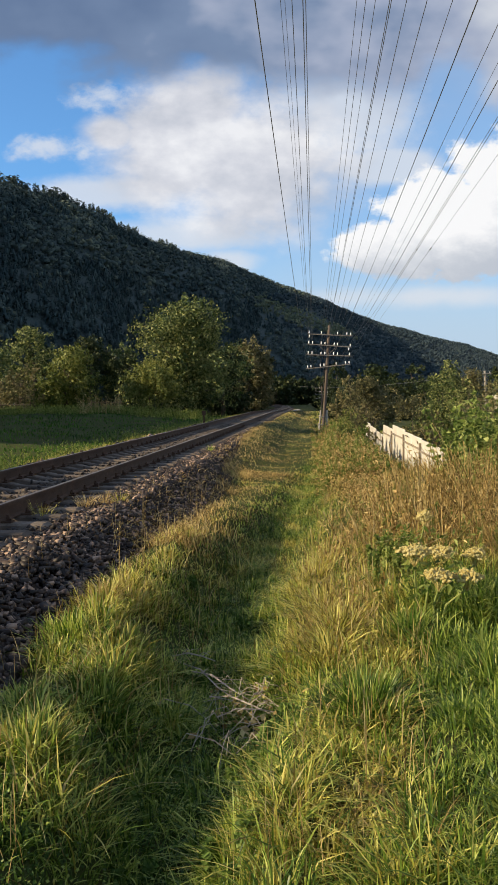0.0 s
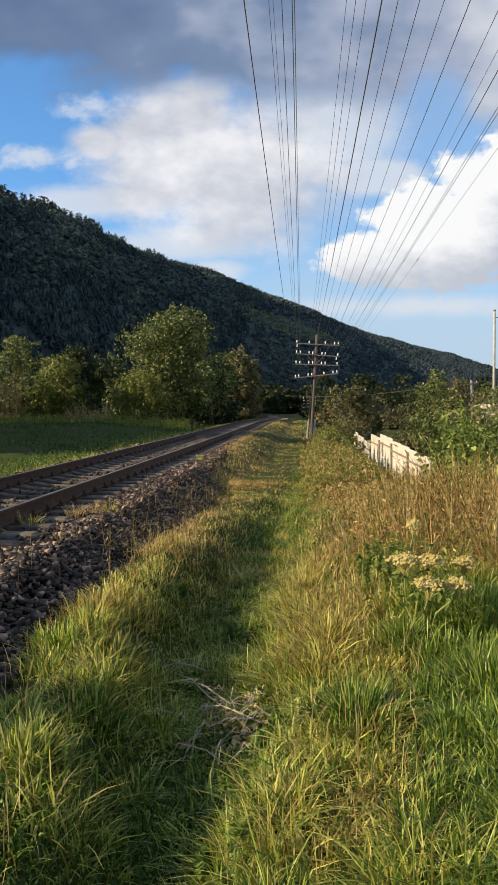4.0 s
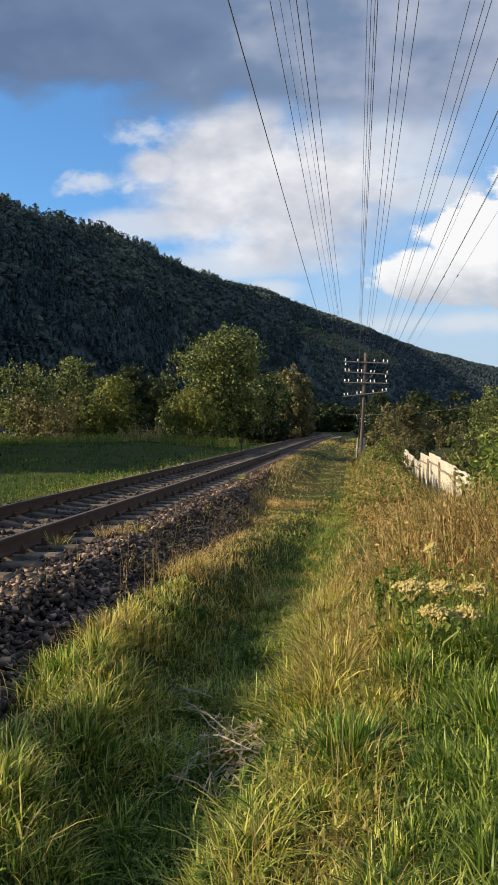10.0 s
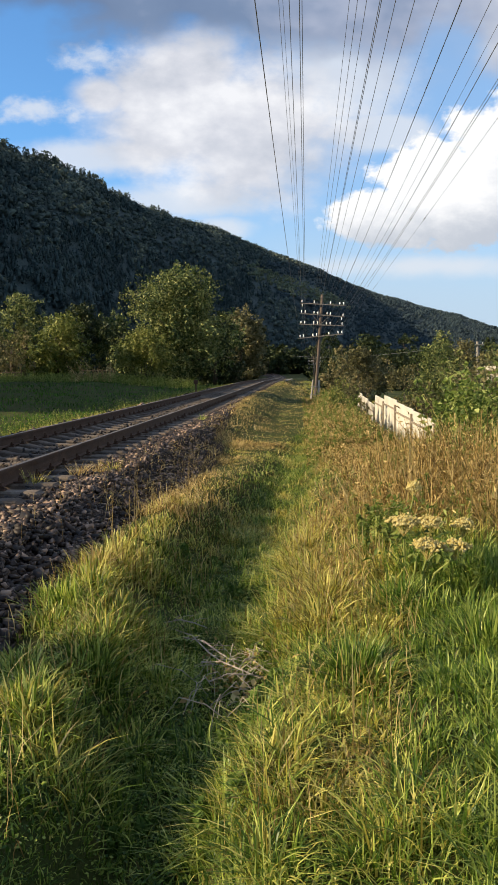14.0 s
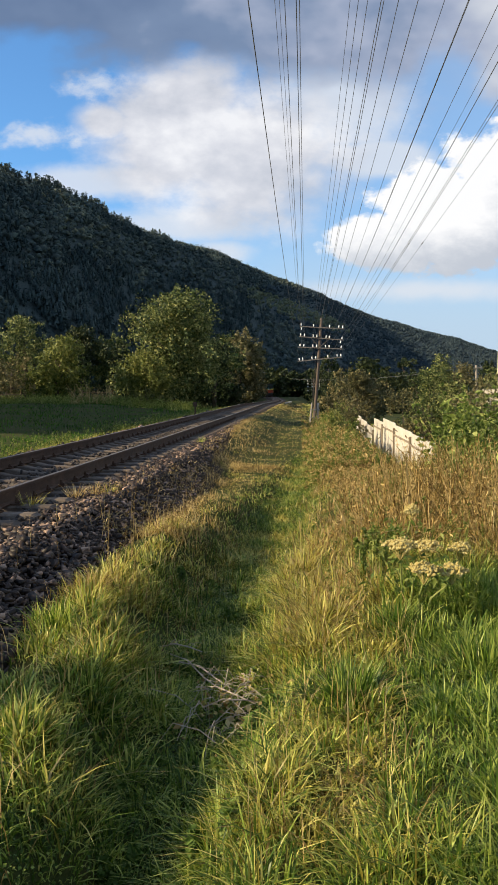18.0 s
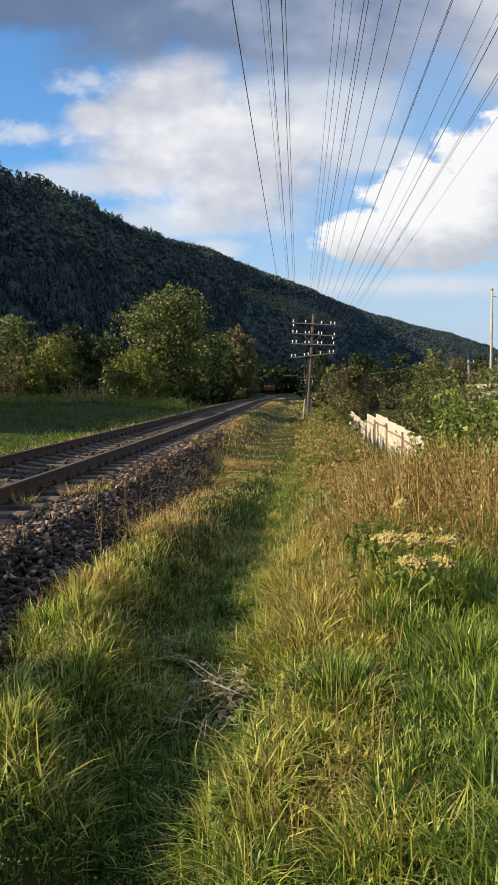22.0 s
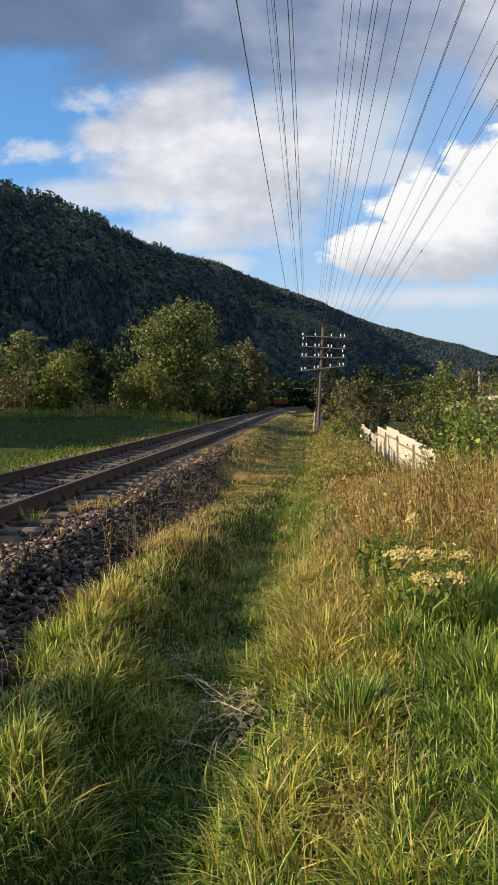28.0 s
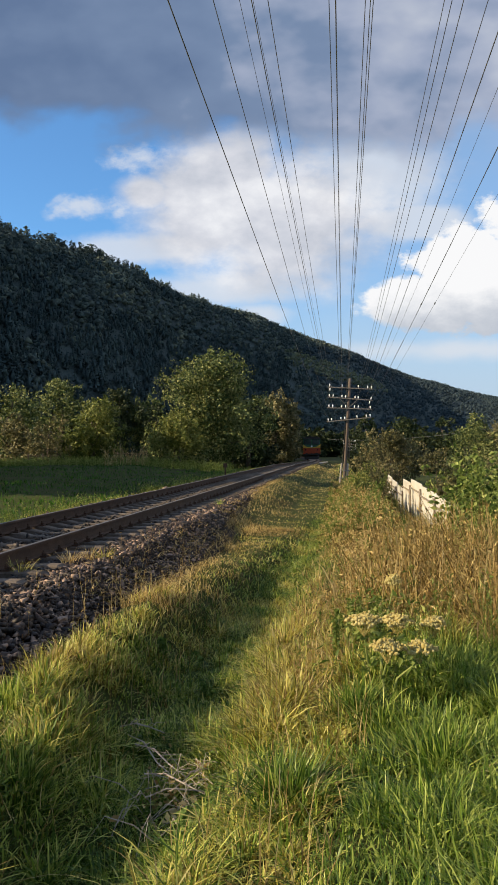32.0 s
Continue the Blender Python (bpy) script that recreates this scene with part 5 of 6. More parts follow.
    stalks("pale_stems", np.stack([x, y, land(x, y) - 0.02], 1), rng.uniform(0.5, 1.9, 70), M_STRAW, "tall pale dead stems at the meadow's edge", rng, 8, 0.22, 0.04, 0.4)
    x = rng.uniform(-30, -2, 2600)
    y = 66 + 10 * rng.uniform(0, 1, 2600) + 0.25 * np.maximum(-x - 8, 0)
    stalks("rank_weeds", np.stack([x, y, land(x, y) - 0.02], 1), rng.uniform(0.25, 0.9, 2600), M_WEED, "rank green weeds along the meadow's edge", rng, 7, 0.17, 0.03, 0.35)
    # scattered tall stems by the stones
    y = rng.uniform(5.2, 12, 60)
    x = track_x(y) + rng.uniform(1.7, 2.7, 60)
    stalks("thin_stems", np.stack([x, y, land(x, y) - 0.02], 1), rng.uniform(0.25, 0.6, 60), M_STRAW, "thin dry stems rising from the stones", rng, 3, 0.03, 0.004)


build_weeds()


def leafy_plant(x, y, h, seed, label="tall green leafy plant growing on the bank", n_stem=5, leaf=0.13, mat=None, name="leafy_plant", group="leafy plants on the bank"):
    """A clump of upright stems with broad leaves."""
    rng = np.random.default_rng(seed)
    ob = thing(name, pose(x, y, float(land(x, y)) - 0.03), label, "plant", group)
    for k in range(n_stem):
        a, r = rng.uniform(0, 6.283), rng.uniform(0.02, 0.14)
        ln = rng.uniform(0.05, 0.28)
        hh = h * rng.uniform(0.7, 1.05)
        pts = [Vector((math.cos(a) * (r + ln * hh * f * f), math.sin(a) * (r + ln * hh * f * f), hh * f)) for f in (0, 0.35, 0.7, 1.0)]
        st = part("stem", tube(bmesh.new(), pts, [0.008, 0.007, 0.005, 0.002], 5), M_WEED, ob)
        f = np.repeat(np.linspace(0.2, 1.0, 20), 4)
        p = np.array([np.interp(f, (0, 0.35, 0.7, 1.0), [q[i] for q in pts]) for i in range(3)]).T
        out = unit(rng.normal(size=(len(f), 3)) * [1, 1, 0.25])
        p = p + out * leaf * 0.65 * (1.2 - 0.6 * f)[:, None]
        v, t = leaf_cards(p, unit(rng.normal(size=(len(f), 3)) * 0.9 + [-0.2, -0.3, 0.6]), leaf * 1.1, 0.55, rng)
        part("foliage", np_mesh("foliage", v, t, mat or M_WEED), None, st)
    return ob


def build_leafy_plants():
    rng = random.Random(8)
    for i in range(16):
        y = rng.uniform(11.0, 13.0)
        x = 0.56 + 0.306 * y + rng.gauss(0, 0.30)
        leafy_plant(x, y, rng.uniform(1.22, 1.66) - float(land(x, y)), 430 + i, leaf=rng.uniform(0.075, 0.10), n_stem=9, mat=M_PLANT)
    for i in range(16):
        y = rng.uniform(9.8, 14.5)
        x = 0.16 + 0.272 * y + rng.uniform(0.25, 1.5)
        leafy_plant(x, y, rng.uniform(0.85, 1.34) - float(land(x, y)), 400 + i, leaf=rng.uniform(0.065, 0.09), n_stem=10, mat=M_PLANT)
    for i in range(8):
        y = rng.uniform(26, 39)
        x = path_x(y) + rng.uniform(1.7, 2.6)
        leafy_plant(x, y, rng.uniform(0.25, 0.7) - float(land(x, y)), 470 + i, "bushy green herb beside the telegraph pole", leaf=0.08, n_stem=9, group="herbs beside the pole")
    for i in range(5):
        y = rng.uniform(5.2, 6.6)
        leafy_plant(path_x(y) + rng.uniform(0.9, 1.3), y, rng.uniform(0.26, 0.38), 490 + i, "low green herb with narrow leaves in the grass", leaf=0.036, n_stem=5, group="low herbs")


build_leafy_plants()

# bushy growth between the pole and the fence
for i, (y, k, top) in enumerate(((26.5, 0.150, 0.62), (28.5, 0.162, 0.80), (30, 0.148, 0.78), (31.5, 0.164, 0.92), (33.5, 0.152, 0.92), (35, 0.164, 1.05), (37, 0.150, 1.0), (39.5, 0.160, 1.15), (41.5, 0.150, 1.2))):
    x = 0.16 + k * y
    tree(x, y, top - float(land(x, y)) + 0.1, 0.75 + 0.018 * y, "bushy green and brown growth between pole and fence", M_TREE_BROWN if i % 3 == 1 else M_BUSHY, 520 + i, "bush", 2200, 0.085, 0.0, "bush", "bush",
         "bushes beside the pole", trunk=False, fill=0.25)

M_UMBEL = leafy("umbel_cream", [(0.2, (0.368, 0.288, 0.0902)), (0.5, (0.515, 0.423, 0.156)), (0.8, (0.626, 0.531, 0.246))], 0.25, 9.0, 0.4, 0.8)
M_STEM = solid("pale_green_stem", [(0.3, (0.16, 0.20, 0.05)), (0.7, (0.28, 0.30, 0.09))], 6, 0.6, bump=0.1)


def umbel_plant(x, y, heads, seed):
    """A fading umbellifer: ribbed stems carrying broad cream heads of tiny flowers."""
    rng = np.random.default_rng(seed)
    z0 = float(land(x, y))
    ob = thing("umbel_plant", pose(x, y, z0 - 0.02), "umbellifer with broad cream faded flower heads in the grass", "flower", "umbel plants")
    for hx, hy, hz, r in heads:
        r *= 0.95
        hz -= 0.02
        p = Vector((hx - x, hy - y, hz - z0))
        st = part("stem", tube(bmesh.new(), [Vector((p.x * 0.15, p.y * 0.15, 0)), Vector((p.x * 0.45, p.y * 0.5, p.z * 0.5)), p + Vector((0.05, 0, -0.07))], [0.009, 0.007, 0.004], 6), M_STEM, ob)
        hd = part("flower_head", bmesh.new(), M_UMBEL, st, "cream umbel of many small florets")
        bm = bmesh.new()
        for k in range(24):                                  # rays, each with a little umbel of florets
            rr, a = r * math.sqrt((k + 0.5) / 24) * rng.uniform(0.85, 1.12), k * 2.39996
            c = Vector((rr * math.cos(a), rr * math.sin(a), 0.022 - 0.04 * (rr / r) ** 2 + rng.uniform(-0.008, 0.008)))
            tube(bm, [(0, 0, -0.09), c * 0.6 + Vector((0, 0, -0.03)), c], [0.0018, 0.0014, 0.001], 3, False)
            for q in range(24):
                o = Vector(rng.normal(size=3)) * 0.0135
                o.z = abs(o.z) * 0.6
                bmesh.ops.create_icosphere(bm, subdivisions=1, radius=0.007 * rng.uniform(0.7, 1.4), matrix=Matrix.Translation(c + o))
        bm.to_mesh(hd.data)
        bm.free()
        hd.location = p + Vector((0.05, 0, 0))
    v, t = leaf_cards(np.stack([rng.normal(0, 0.12, 60), rng.normal(0, 0.12, 60), rng.uniform(0.1, 0.42, 60)], 1), unit(rng.normal(size=(60, 3)) + [0, 0, 1]), 0.06, 0.4, rng)
    part("foliage", np_mesh("foliage", v, t, M_WEED), None, ob)


umbel_plant(1.34, 4.85, [(1.20, 4.70, 0.75, 0.098), (1.42, 4.92, 0.70, 0.088), (1.66, 5.0, 0.67, 0.06)], 1)
umbel_plant(1.36, 4.62, [(1.30, 4.52, 0.645, 0.085), (1.49, 4.60, 0.62, 0.092)], 2)
umbel_plant(1.60, 6.0, [(1.58, 6.0, 0.76, 0.040)], 3)

# ---------------------------------------------------------------- fences, posts and the far things


def fence_x(y):
    return 3.1 + 0.108 * y


def build_white_fence():
    f = thing("sheet_fence", Matrix(), "pale sheet fence with stepped panels and dark posts below the bank", "fence")
    n, step = 7, 4.0
    tops = [0.41, 0.46, 0.54, 0.40, -0.02, 0.08, 0.19]
    for i in range(n):
        y0 = 17.5 + i * step
        y1 = y0 + step
        for k in range(2):                                   # two sheets to a bay
            a, b = y0 + 2 * k + 0.02, y0 + 2 * k + 1.98
            mid = (a + b) / 2
            sh = part("panel", boxed(0.03, math.hypot(b - a, fence_x(b) - fence_x(a)), 2.3, Matrix(), 0.004), M_PANEL, f)
            sh.matrix_basis = pose(fence_x(mid), mid, tops[i] - 1.15 + (0.015 if k else 0), 0, 0, -math.degrees(math.atan(0.108)))
        ps = part("post", boxed(0.055, 0.055, 2.3, Matrix(), 0.005), M_POST, f)
        ps.matrix_basis = pose(fence_x(y0) - 0.06, y0, min(tops[i], tops[max(i - 1, 0)]) - 1.22)
        rl = part("fence_rail", boxed(0.045, step * 1.006, 0.05, Matrix(), 0.004), M_POST, f)
        rl.matrix_basis = pose(fence_x((y0 + y1) / 2) - 0.05, (y0 + y1) / 2, tops[i] - 0.30, 0, 0, -math.degrees(math.atan(0.108)))


build_white_fence()


def build_rustic_fence():
    for x0, y0, n in ((-14.2, 82, 2), (-23.0, 80, 2)):
        f = thing("wooden_fence", pose(x0, y0, float(land(x0, y0))), "low weathered wooden rail fence before the orchard", "fence", "wooden fences")
        for i in range(n + 1):
            p = part("post", boxed(0.10, 0.10, 1.3, Matrix(), 0.01), M_BARK, f)
            p.matrix_basis = pose(i * 1.5, 0.05 * (i % 2), 0.6)
        for k in range(3):
            r = part("fence_rail", boxed(n * 1.5 + 0.2, 0.04, 0.08, Matrix(), 0.006), M_BARK, f)
            r.matrix_basis = pose(n * 0.75, -0.07, 0.35 + 0.32 * k, 0, 0.6 * (k - 1))


build_rustic_fence()


def build_far_pole():
    x, y = 24.9, 75.0
    z0 = float(land(x, y))
    p = thing("utility_pole", pose(x, y, z0, 0, -2.6), "pale grey utility pole leaning among bushes", "utility pole")
    part("post", tube(bmesh.new(), [(0, 0, -0.4), (0, 0, 3.5), (0, 0, 6.1)], [0.15, 0.13, 0.11], 10), M_WOOD, p, smooth=True)
    part("crossarm", boxed(1.1, 0.09, 0.09, pose(0, -0.12, 5.8), 0.01), M_WOOD, p)
    for s in (-0.45, 0.45):
        part("insulator", insulator_mesh(), None, p, "white porcelain insulator").matrix_basis = pose(s, -0.12, 5.85)
    bm = bmesh.new()
    a, b = Vector((x - 0.5, y, z0 + 6.0)), Vector((9.5, 104, z0 + 5.2))
    tube(bm, [a.lerp(b, k / 12) - Vector((0, 0, 2.4 * (k / 12) * (1 - k / 12))) for k in range(13)], [0.012] * 13, 5)
    w = new("service_wire", bm_mesh("service_wire", bm, M_WIRE))
    tagged(w, "thin service wire running from the far pole", "wire")


build_far_pole()


def build_mast():
    x, y = 26.8, 75.0
    z0 = float(land(x, y))
    m = thing("tall_mast", pose(x, y, z0, 0, 0.4), "tall thin pale mast rising behind the bushes", "mast")
    part("post", tube(bmesh.new(), [(0, 0, -0.4), (0, 0, 6.0), (0, 0, 10.5 - z0)], [0.16, 0.13, 0.11], 10), M_CONC, m, smooth=True)
    part("cap", lathe(bmesh.new(), [(0.12, 0.0), (0.14, 0.05), (0.11, 0.14), (0.03, 0.18)], 10, pose(0, 0, 10.5 - z0)), M_ARM, m)
    part("bracket", boxed(0.5, 0.06, 0.06, pose(0.2, 0, 9.9 - z0), 0.008), M_ARM, m)


build_mast()


def build_house():
    x, y = 25.6, 60.0
    z0 = float(land(x, y))
    top = 1.25 - z0
    h = thing("shed", pose(x, y, z0, 0, 0, -4), "low shed with a flat pale concrete roof behind bushes", "shed")
    part("wall", boxed(8.6, 5, top + 0.3, pose(0, 0, top / 2 - 0.15)), M_CONC, h)
    part("roof", boxed(9.6, 5.8, 0.34, pose(0, 0, top + 0.17), 0.02), M_CONC, h, "flat pale concrete roof slab")
    part("door", boxed(1.0, 0.06, 2.0, pose(-2, -2.53, 0.95), 0.01), M_WOOD, h)
    part("window", boxed(0.9, 0.06, 0.8, pose(1.6, -2.53, 1.4), 0.01), M_POST, h)


build_house()


def build_trackside():
    # a small dark marker post by the far rail
    p = along(46.5, -2.55)
    m = thing("marker_post", pose(p.x, p.y, float(land(p.x, p.y)) - 0.05), "small dark marker post beside the track", "marker post")
    part("post", boxed(0.09, 0.09, 0.85, pose(0, 0, 0.42), 0.01), M_RAIL, m)
    part("head", boxed(0.24, 0.10, 0.26, pose(0, 0, 0.86), 0.02), M_RAIL, m)
    # pale concrete cable trough running beside the line
    for off, y0, y1 in ((2.1, 84, 140),):
        t = thing("cable_trough", Matrix(), "pale concrete cable trough lying along the verge", "cable trough")
        y = y0
        while y < y1:
            a = along(y + 1.9, off + 0.012 * (y - y0))
            c = part("lid", boxed(0.20, 3.7, 0.12, Matrix(), 0.01), M_CONC, t)
            c.matrix_basis = pose(a.x, a.y, float(land(a.x, a.y)) + 0.10, 0, 0, -math.degrees(math.atan(track_dx(y))))
            y += 3.75


build_trackside()


M_HERB = leafy("herb_leaf", [(0.2, (0.048, 0.095, 0.016)), (0.5, (0.115, 0.190, 0.036)), (0.85, (0.25, 0.32, 0.08))], 0.35, 2.0, 0.6)
M_TWIG = solid("bleached_twig", [(0.3, (0.28, 0.23, 0.18)), (0.7, (0.48, 0.42, 0.35))], 12, 0.8, bump=0.2)


def build_litter():
    """Dry twigs and fallen leaves in the trodden hollow."""
    rng = np.random.default_rng(12)
    for k, (x, y, l, a) in enumerate([(-0.02, 4.95, 0.75, -58), (0.06, 4.85, 0.55, -50), (0.22, 4.35, 0.35, 20), (-0.12, 5.35, 0.30, -10), (0.3, 4.6, 0.28, 60), (0.18, 4.5, 0.4, -30)]):
        z = float(land(x, y)) + 0.10
        b = thing("twig", pose(x, y, z, 0, 3, a), "thin dry twig lying in the trodden grass", "twig", "twigs")
        main = part("stick", tube(bmesh.new(), [(-l / 2, 0, 0.01), (-l / 6, 0.03 * l, 0.04), (l / 5, -0.02 * l, 0.03), (l / 2, 0.02 * l, 0.0)], [0.006, 0.0055, 0.0045, 0.0025], 6), M_TWIG, b)
        for j in range(4):
            f = rng.uniform(-0.3, 0.4) * l
            part("side_shoot", tube(bmesh.new(), [(f, 0, 0.03), (f + 0.03, rng.uniform(-0.05, 0.05), 0.06), (f + 0.09, rng.uniform(-0.11, 0.11), 0.05)], [0.003, 0.0022, 0.001], 4), M_TWIG, main)
    x0, y0 = 0.16, 4.45
    b = thing("dead_stem_tangle", pose(x0, y0, float(land(x0, y0))), "tangle of bleached dead stems bent over the hollow", "dead stems")
    for j in range(34):
        a, l = rng.uniform(0, 6.283), rng.uniform(0.12, 0.38)
        o = Vector((rng.normal(0, 0.10), rng.normal(0, 0.22), float(rng.uniform(0.0, 0.05))))
        d = Vector((math.cos(a) * l, math.sin(a) * l, 0))
        part("stem", tube(bmesh.new(), [o, o + d * 0.35 + Vector((0, 0, rng.uniform(0.06, 0.16))), o + d * 0.75 + Vector((0, 0, rng.uniform(0.05, 0.16))), o + d + Vector((0, 0, rng.uniform(0.0, 0.07)))], [0.0032, 0.003, 0.0024, 0.0014], 4), M_TWIG, b)
    # broad-leaved herbs along the hollow's floor and lip
    for i in range(18):
        yy = rng.uniform(2.3, 7.5)
        leafy_plant(float(path_x(yy)) + rng.choice((rng.normal(-0.12, 0.14), rng.normal(0.30, 0.07))), yy, rng.uniform(0.07, 0.13), 1300 + i, "low broad-leaved herb in the trodden hollow", n_stem=3, leaf=rng.uniform(0.035, 0.06), mat=M_HERB, name="low_herb", group="herbs in the hollow")
    n = 150
    x, y = rng.normal(0.22, 0.16, n), rng.normal(4.55, 0.30, n)
    v, t = leaf_cards(np.stack([x, y, land(x, y) + rng.uniform(0.03, 0.10, n)], 1), unit(rng.normal(size=(n, 3)) * 0.6 + [0, 0, 1]), 0.05, 0.6, rng)
    tagged(new("dead_leaves", np_mesh("dead_leaves", v, t, M_STRAW)), "scatter of curled dead leaves and stems in the hollow", "leaves", kind="stuff")
    # clover and small broad leaves on the floor of the hollow
    n = 14000
    y = rng.uniform(1.9, 9, n)
    x = path_x(y) + rng.normal(-0.02, 0.30, n)
    v, t = leaf_cards(np.stack([x, y, land(x, y) + rng.uniform(0.0, 0.07, n)], 1), unit(rng.normal(size=(n, 3)) * 0.5 + [0, 0, 1]), 0.016, 0.8, rng)
    tagged(new("clover", np_mesh("clover", v, t, M_LUSH)), "low clover leaves on the trodden soil", "clover", kind="stuff")
    # distinct tussocks of the verge
    for x, y, k, hh, r0, mat, lb in ((-0.93, 5.0, 520, 0.21, 0.22, M_GRASS, "fresh green grass tussock at the edge of the stones"), (-0.55, 4.1, 380, 0.17, 0.17, M_LUSH, "dark green grass tussock above the hollow"),
                                     (0.77, 3.65, 620, 0.24, 0.22, M_LUSH, "deep green grass tussock on the bank"), (1.47, 3.8, 560, 0.25, 0.24, M_LUSH, "deep green grass tussock on the bank"),
                                     (0.17, 3.1, 380, 0.19, 0.14, M_GRASS, "green grass tussock overhanging the hollow"), (0.80, 4.84, 420, 0.21, 0.20, M_GRASS_YELLOW, "yellowing grass tussock on the bank"),
                                     (1.18, 4.5, 420, 0.23, 0.18, M_LUSH, "dark green grass tussock below the flower heads")):
        base = np.array([x, y, float(land(x, y))])
        g = thing("grass_tussock", pose(*base), lb, "grass tussock", "grass tussocks")
        for nm, share, lo, hi, up, bd, m2 in (("inner_tuft", 0.4, 0.0, 0.5, 1.0, 0.40, mat), ("outer_tuft", 0.5, 0.4, 1.0, 0.85, 0.85, mat), ("dead_tuft", 0.1, 0.2, 1.0, 0.75, 0.95, M_STRAW)):
            c = int(k * share)
            a, r = rng.uniform(0, 6.283, c), r0 * np.sqrt(rng.uniform(lo * lo, hi * hi, c))
            px, py = x + r * np.cos(a), y + r * np.sin(a)
            part(nm, blade_mesh(nm, np.stack([px, py, land(px, py) - 0.01], 1) - base, hh * up * rng.uniform(0.5, 1.2, c), rng.uniform(0.006, 0.0105, c), a + rng.normal(0, 0.6, c), np.abs(rng.normal(bd, 0.25, c)), m2), None, g)
    # dry tufts on the stone shoulder
    for x, y, mat, lb in ((-1.95, 8.75, M_GRASS_YELLOW, "small green-yellow grass tuft among the stones"), (-1.62, 9.6, M_STRAW, "dry yellow grass tuft among the stones"), (-1.42, 9.75, M_STRAW, "dry yellow grass tuft among the stones"),
                          (-1.2, 9.6, M_GRASS_YELLOW, "dry yellow grass tuft among the stones"), (-0.35, 19.5, M_GRASS, "green tuft among the stones")):
        k = 70
        a, r = rng.uniform(0, 6.283, k), rng.uniform(0, 0.10, k)
        z = float(ballast_z(x - track_x(y))) - 0.04
        g = blades("grass_tuft", np.stack([x + r * np.cos(a), y + r * np.sin(a), np.full(k, z)], 1), rng.uniform(0.10, 0.30, k), np.full(k, 0.006), a, rng.uniform(0.2, 0.8, k), mat, lb, "grass tuft")
        g["kind"], g["group"] = "thing", "tufts among the stones"


build_litter()

# ---------------------------------------------------------------- the train
M_ORANGE = solid("loco_orange", [(0.3, (0.22, 0.030, 0.007)), (0.7, (0.35, 0.050, 0.011))], 2, 0.5, bump=0.05, fine=20)
M_YELLOW = solid("loco_yellow", [(0.3, (0.36, 0.21, 0.02)), (0.7, (0.50, 0.31, 0.035))], 2, 0.45, bump=0.05, fine=20)
M_GREEN = solid("loco_green", [(0.3, (0.010, 0.055, 0.028)), (0.7, (0.022, 0.095, 0.046))], 2, 0.5, bump=0.05, fine=20)
M_DARK = solid("loco_underframe", [(0.3, (0.015, 0.014, 0.013)), (0.7, (0.045, 0.04, 0.036))], 4, 0.7, bump=0.2)
M_GLASS = solid("cab_glass", [(0.3, (0.008, 0.012, 0.012)), (0.7, (0.016, 0.022, 0.022))], 2, 0.22, bump=0.0, spec=0.35)


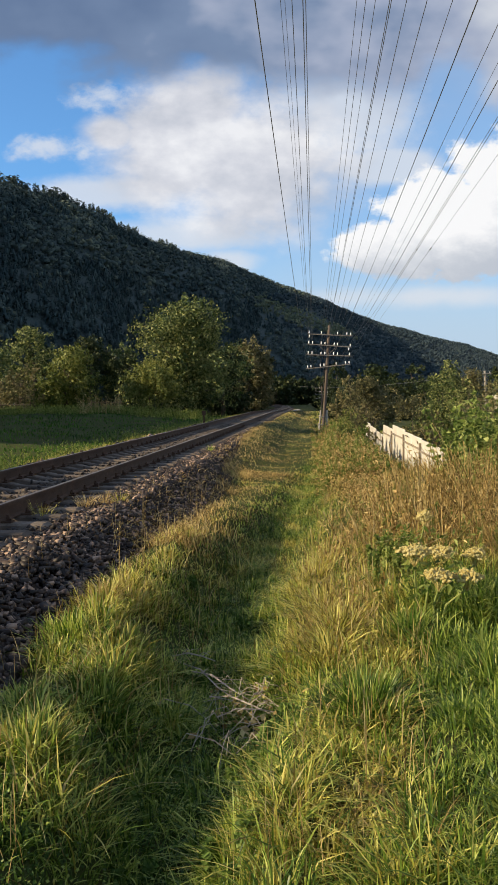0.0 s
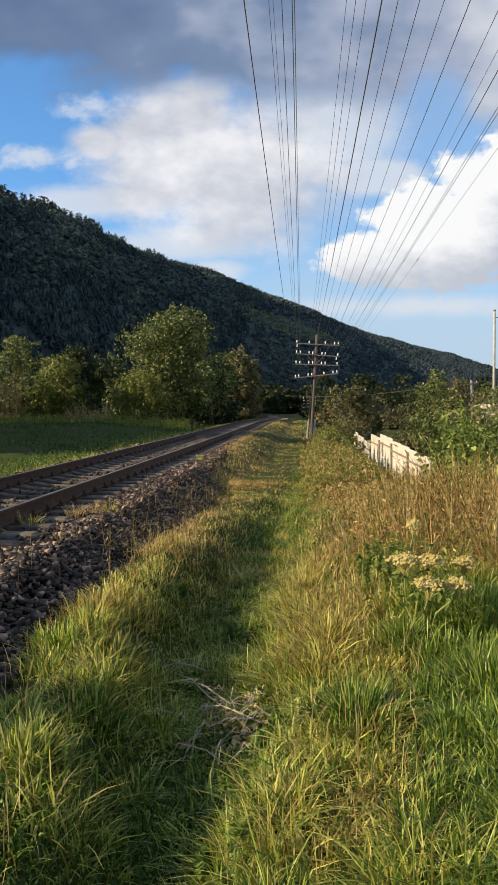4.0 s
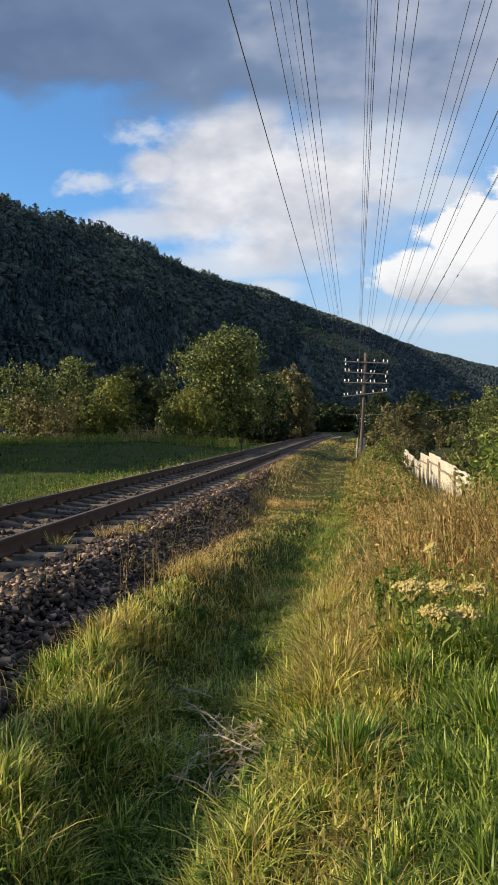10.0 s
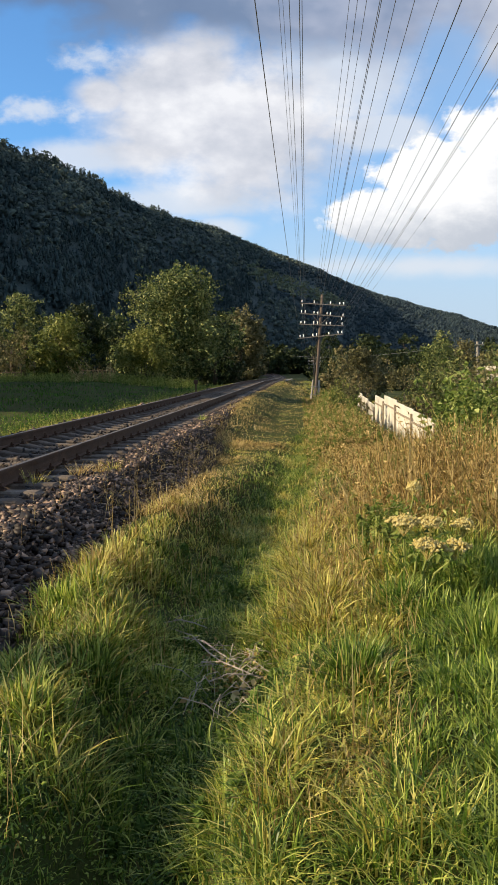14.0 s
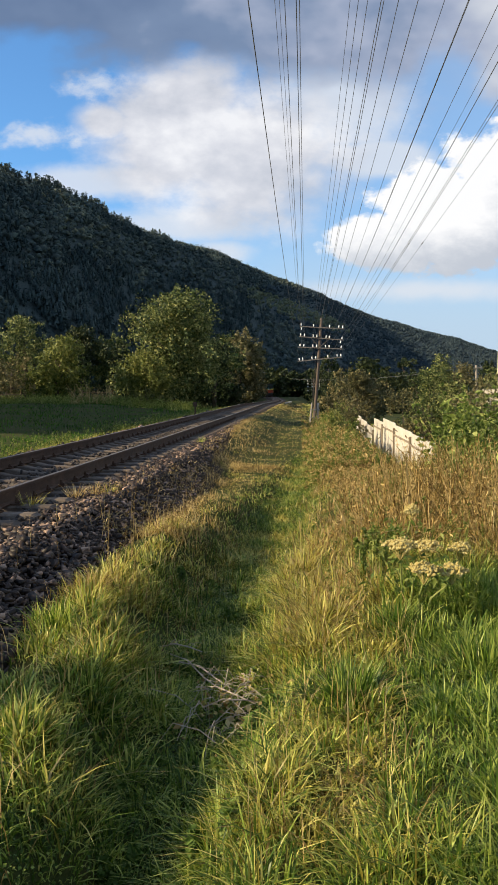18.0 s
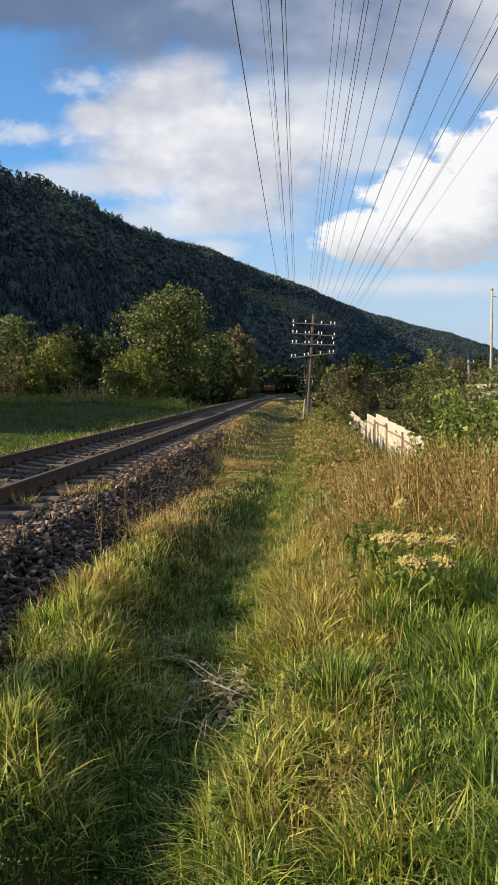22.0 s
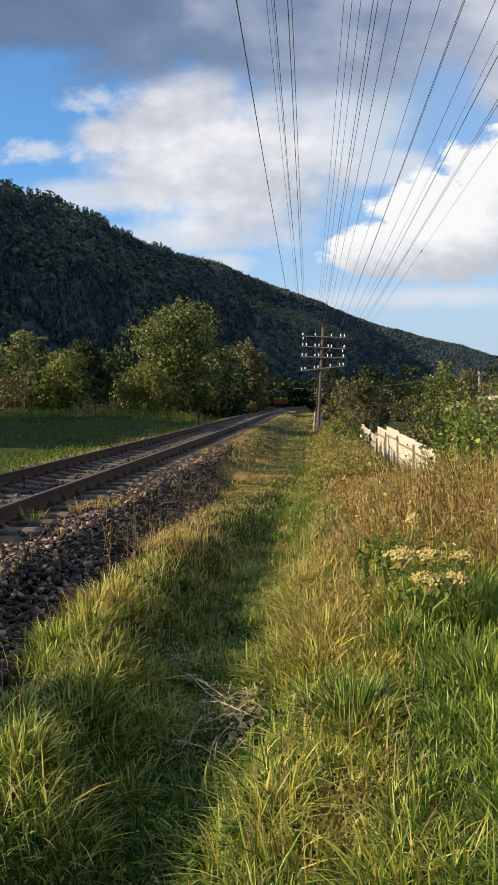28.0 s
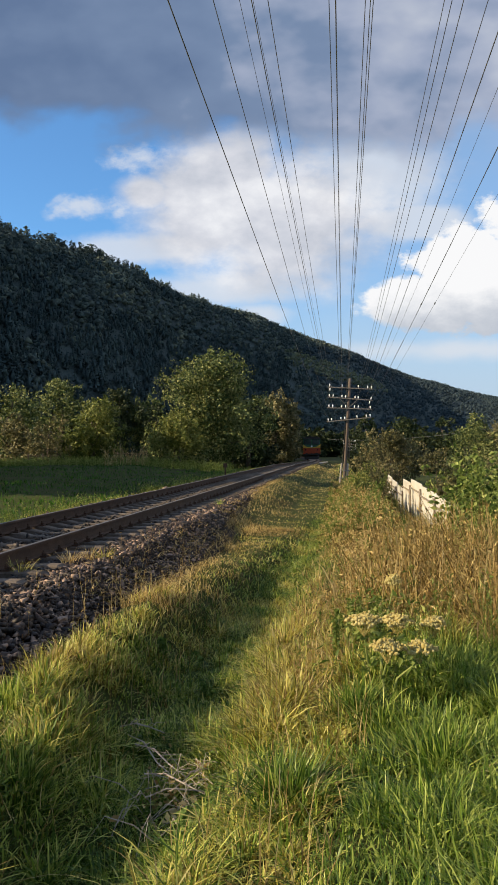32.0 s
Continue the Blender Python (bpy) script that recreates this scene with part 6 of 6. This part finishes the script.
def build_train():
    """A diesel locomotive: its front faces -y, its length runs to +y, wheels on z = 0."""
    t = thing("locomotive", Matrix(), "orange diesel locomotive with a yellow band and green cab", "locomotive")
    part("underframe", boxed(2.9, 16.5, 0.45, pose(0, 8.25, 1.1), 0.03), M_DARK, t)
    part("front_lower", boxed(3.1, 0.30, 1.10, pose(0, 0.15, 1.60), 0.06), M_ORANGE, t, "orange lower front")
    # yellow band dipping to a point in the middle
    bm = bmesh.new()
    out = [(-1.54, 2.72), (-1.54, 2.20), (-0.5, 2.16), (0.5, 2.16), (1.54, 2.20), (1.54, 2.72), (0.75, 2.36), (-0.75, 2.36)]
    a, b = [[bm.verts.new((x, y, z)) for x, z in out] for y in (-0.02, 0.24)]
    bm.faces.new(a)
    bm.faces.new(b[::-1])
    for k in range(8):
        bm.faces.new((a[k], b[k], b[(k + 1) % 8], a[(k + 1) % 8]))
    part("band", bm, M_YELLOW, t, "yellow chevron band")
    cab = part("cab", boxed(3.06, 3.2, 1.75, pose(0, 1.72, 3.00), 0.10), M_GREEN, t, "dark green cab")
    for x in (-0.76, 0.76):
        w = part("windscreen", boxed(1.26, 0.05, 0.92, pose(x, 0.085, 3.24), 0.02), M_GLASS, cab)
        part("window_frame", boxed(1.38, 0.03, 1.04, pose(x, 0.105, 3.24), 0.01), M_GREEN, w)
    for sx in (-1, 1):
        part("side_window", boxed(0.05, 1.0, 0.7, pose(sx * 1.53, 1.6, 3.2), 0.01), M_GLASS, cab)
    bm = bmesh.new()
    prof = [(-1.55, 3.80), (-1.40, 4.02), (-0.8, 4.20), (0, 4.26), (0.8, 4.20), (1.40, 4.02), (1.55, 3.80)]
    a, b = [[bm.verts.new((x, y, z)) for x, z in prof] for y in (-0.02, 3.5)]
    bm.faces.new(a)
    bm.faces.new(b[::-1])
    for k in range(7):
        bm.faces.new((a[k], b[k], b[(k + 1) % 7], a[(k + 1) % 7]))
    part("roof", bm, M_DARK, cab)
    part("hood", boxed(2.7, 12.6, 2.4, pose(0, 9.8, 2.55), 0.15), M_GREEN, t, "green engine hood")
    part("hood_stripe", boxed(2.74, 12.5, 0.35, pose(0, 9.8, 2.0), 0.01), M_YELLOW, t)
    for x, z, r in ((0, 2.46, 0.17), (-1.05, 1.85, 0.11), (1.05, 1.85, 0.11)):
        hl = part("headlight", lathe(bmesh.new(), [(r * 0.8, 0), (r, 0.02), (r, 0.1)], 12, pose(x, 0.0, z, 90)), M_INSUL if x == 0 else M_GLASS, t)
        part("rim", lathe(bmesh.new(), [(r * 1.22, -0.06), (r * 1.22, 0.02), (r * 1.02, 0.03), (r * 1.02, -0.06)], 12, pose(x, -0.01, z, 90)), M_DARK, hl)
    for sx in (-1, 1):
        bf = part("buffer", lathe(bmesh.new(), [(0.10, 0), (0.10, 0.42), (0.24, 0.44), (0.25, 0.50)], 14, pose(sx * 0.875, 0.02, 1.06, 90)), M_DARK, t)
        part("handrail", tube(bmesh.new(), [(sx * 1.50, -0.10, 1.3), (sx * 1.50, -0.12, 2.1), (sx * 1.50, -0.10, 2.8)], [0.02] * 3, 6), M_YELLOW, t)
        part("step", boxed(0.5, 0.3, 0.06, pose(sx * 1.2, 0.2, 0.62), 0.01), M_DARK, t)
    part("coupler", boxed(0.30, 0.55, 0.32, pose(0, -0.2, 1.02), 0.05), M_DARK, t)
    part("plough", boxed(2.5, 0.08, 0.42, pose(0, -0.05, 0.42, -14), 0.02), M_DARK, t)
    part("exhaust", boxed(0.5, 0.7, 0.3, pose(0, 8.5, 3.85), 0.03), M_DARK, t)
    for yb in (3.6, 12.9):
        bg = part("bogie", boxed(2.3, 4.4, 0.42, pose(0, yb, 0.72), 0.05), M_DARK, t)
        for yy in (-1.6, 0, 1.6):
            for sx in (-1, 1):
                part("wheel", lathe(bmesh.new(), [(0.52, -0.07), (0.525, 0.05), (0.55, 0.06), (0.55, 0.075), (0.15, 0.08)], 20, pose(sx * 0.80, yb + yy, 0.525, 0, -90 * sx)), M_RAIL, bg)
    return t


locomotive = build_train()


def motions():
    rows = []
    for t in range(0, 33, 2):
        y = min(428.0 - 9.0 * t, 355.0)
        rows.append((t, pose(track_x(y), y, float(track_z(y)), 0, 0, -math.degrees(math.atan(track_dx(y))))))
    walk(locomotive, rows)


motions()
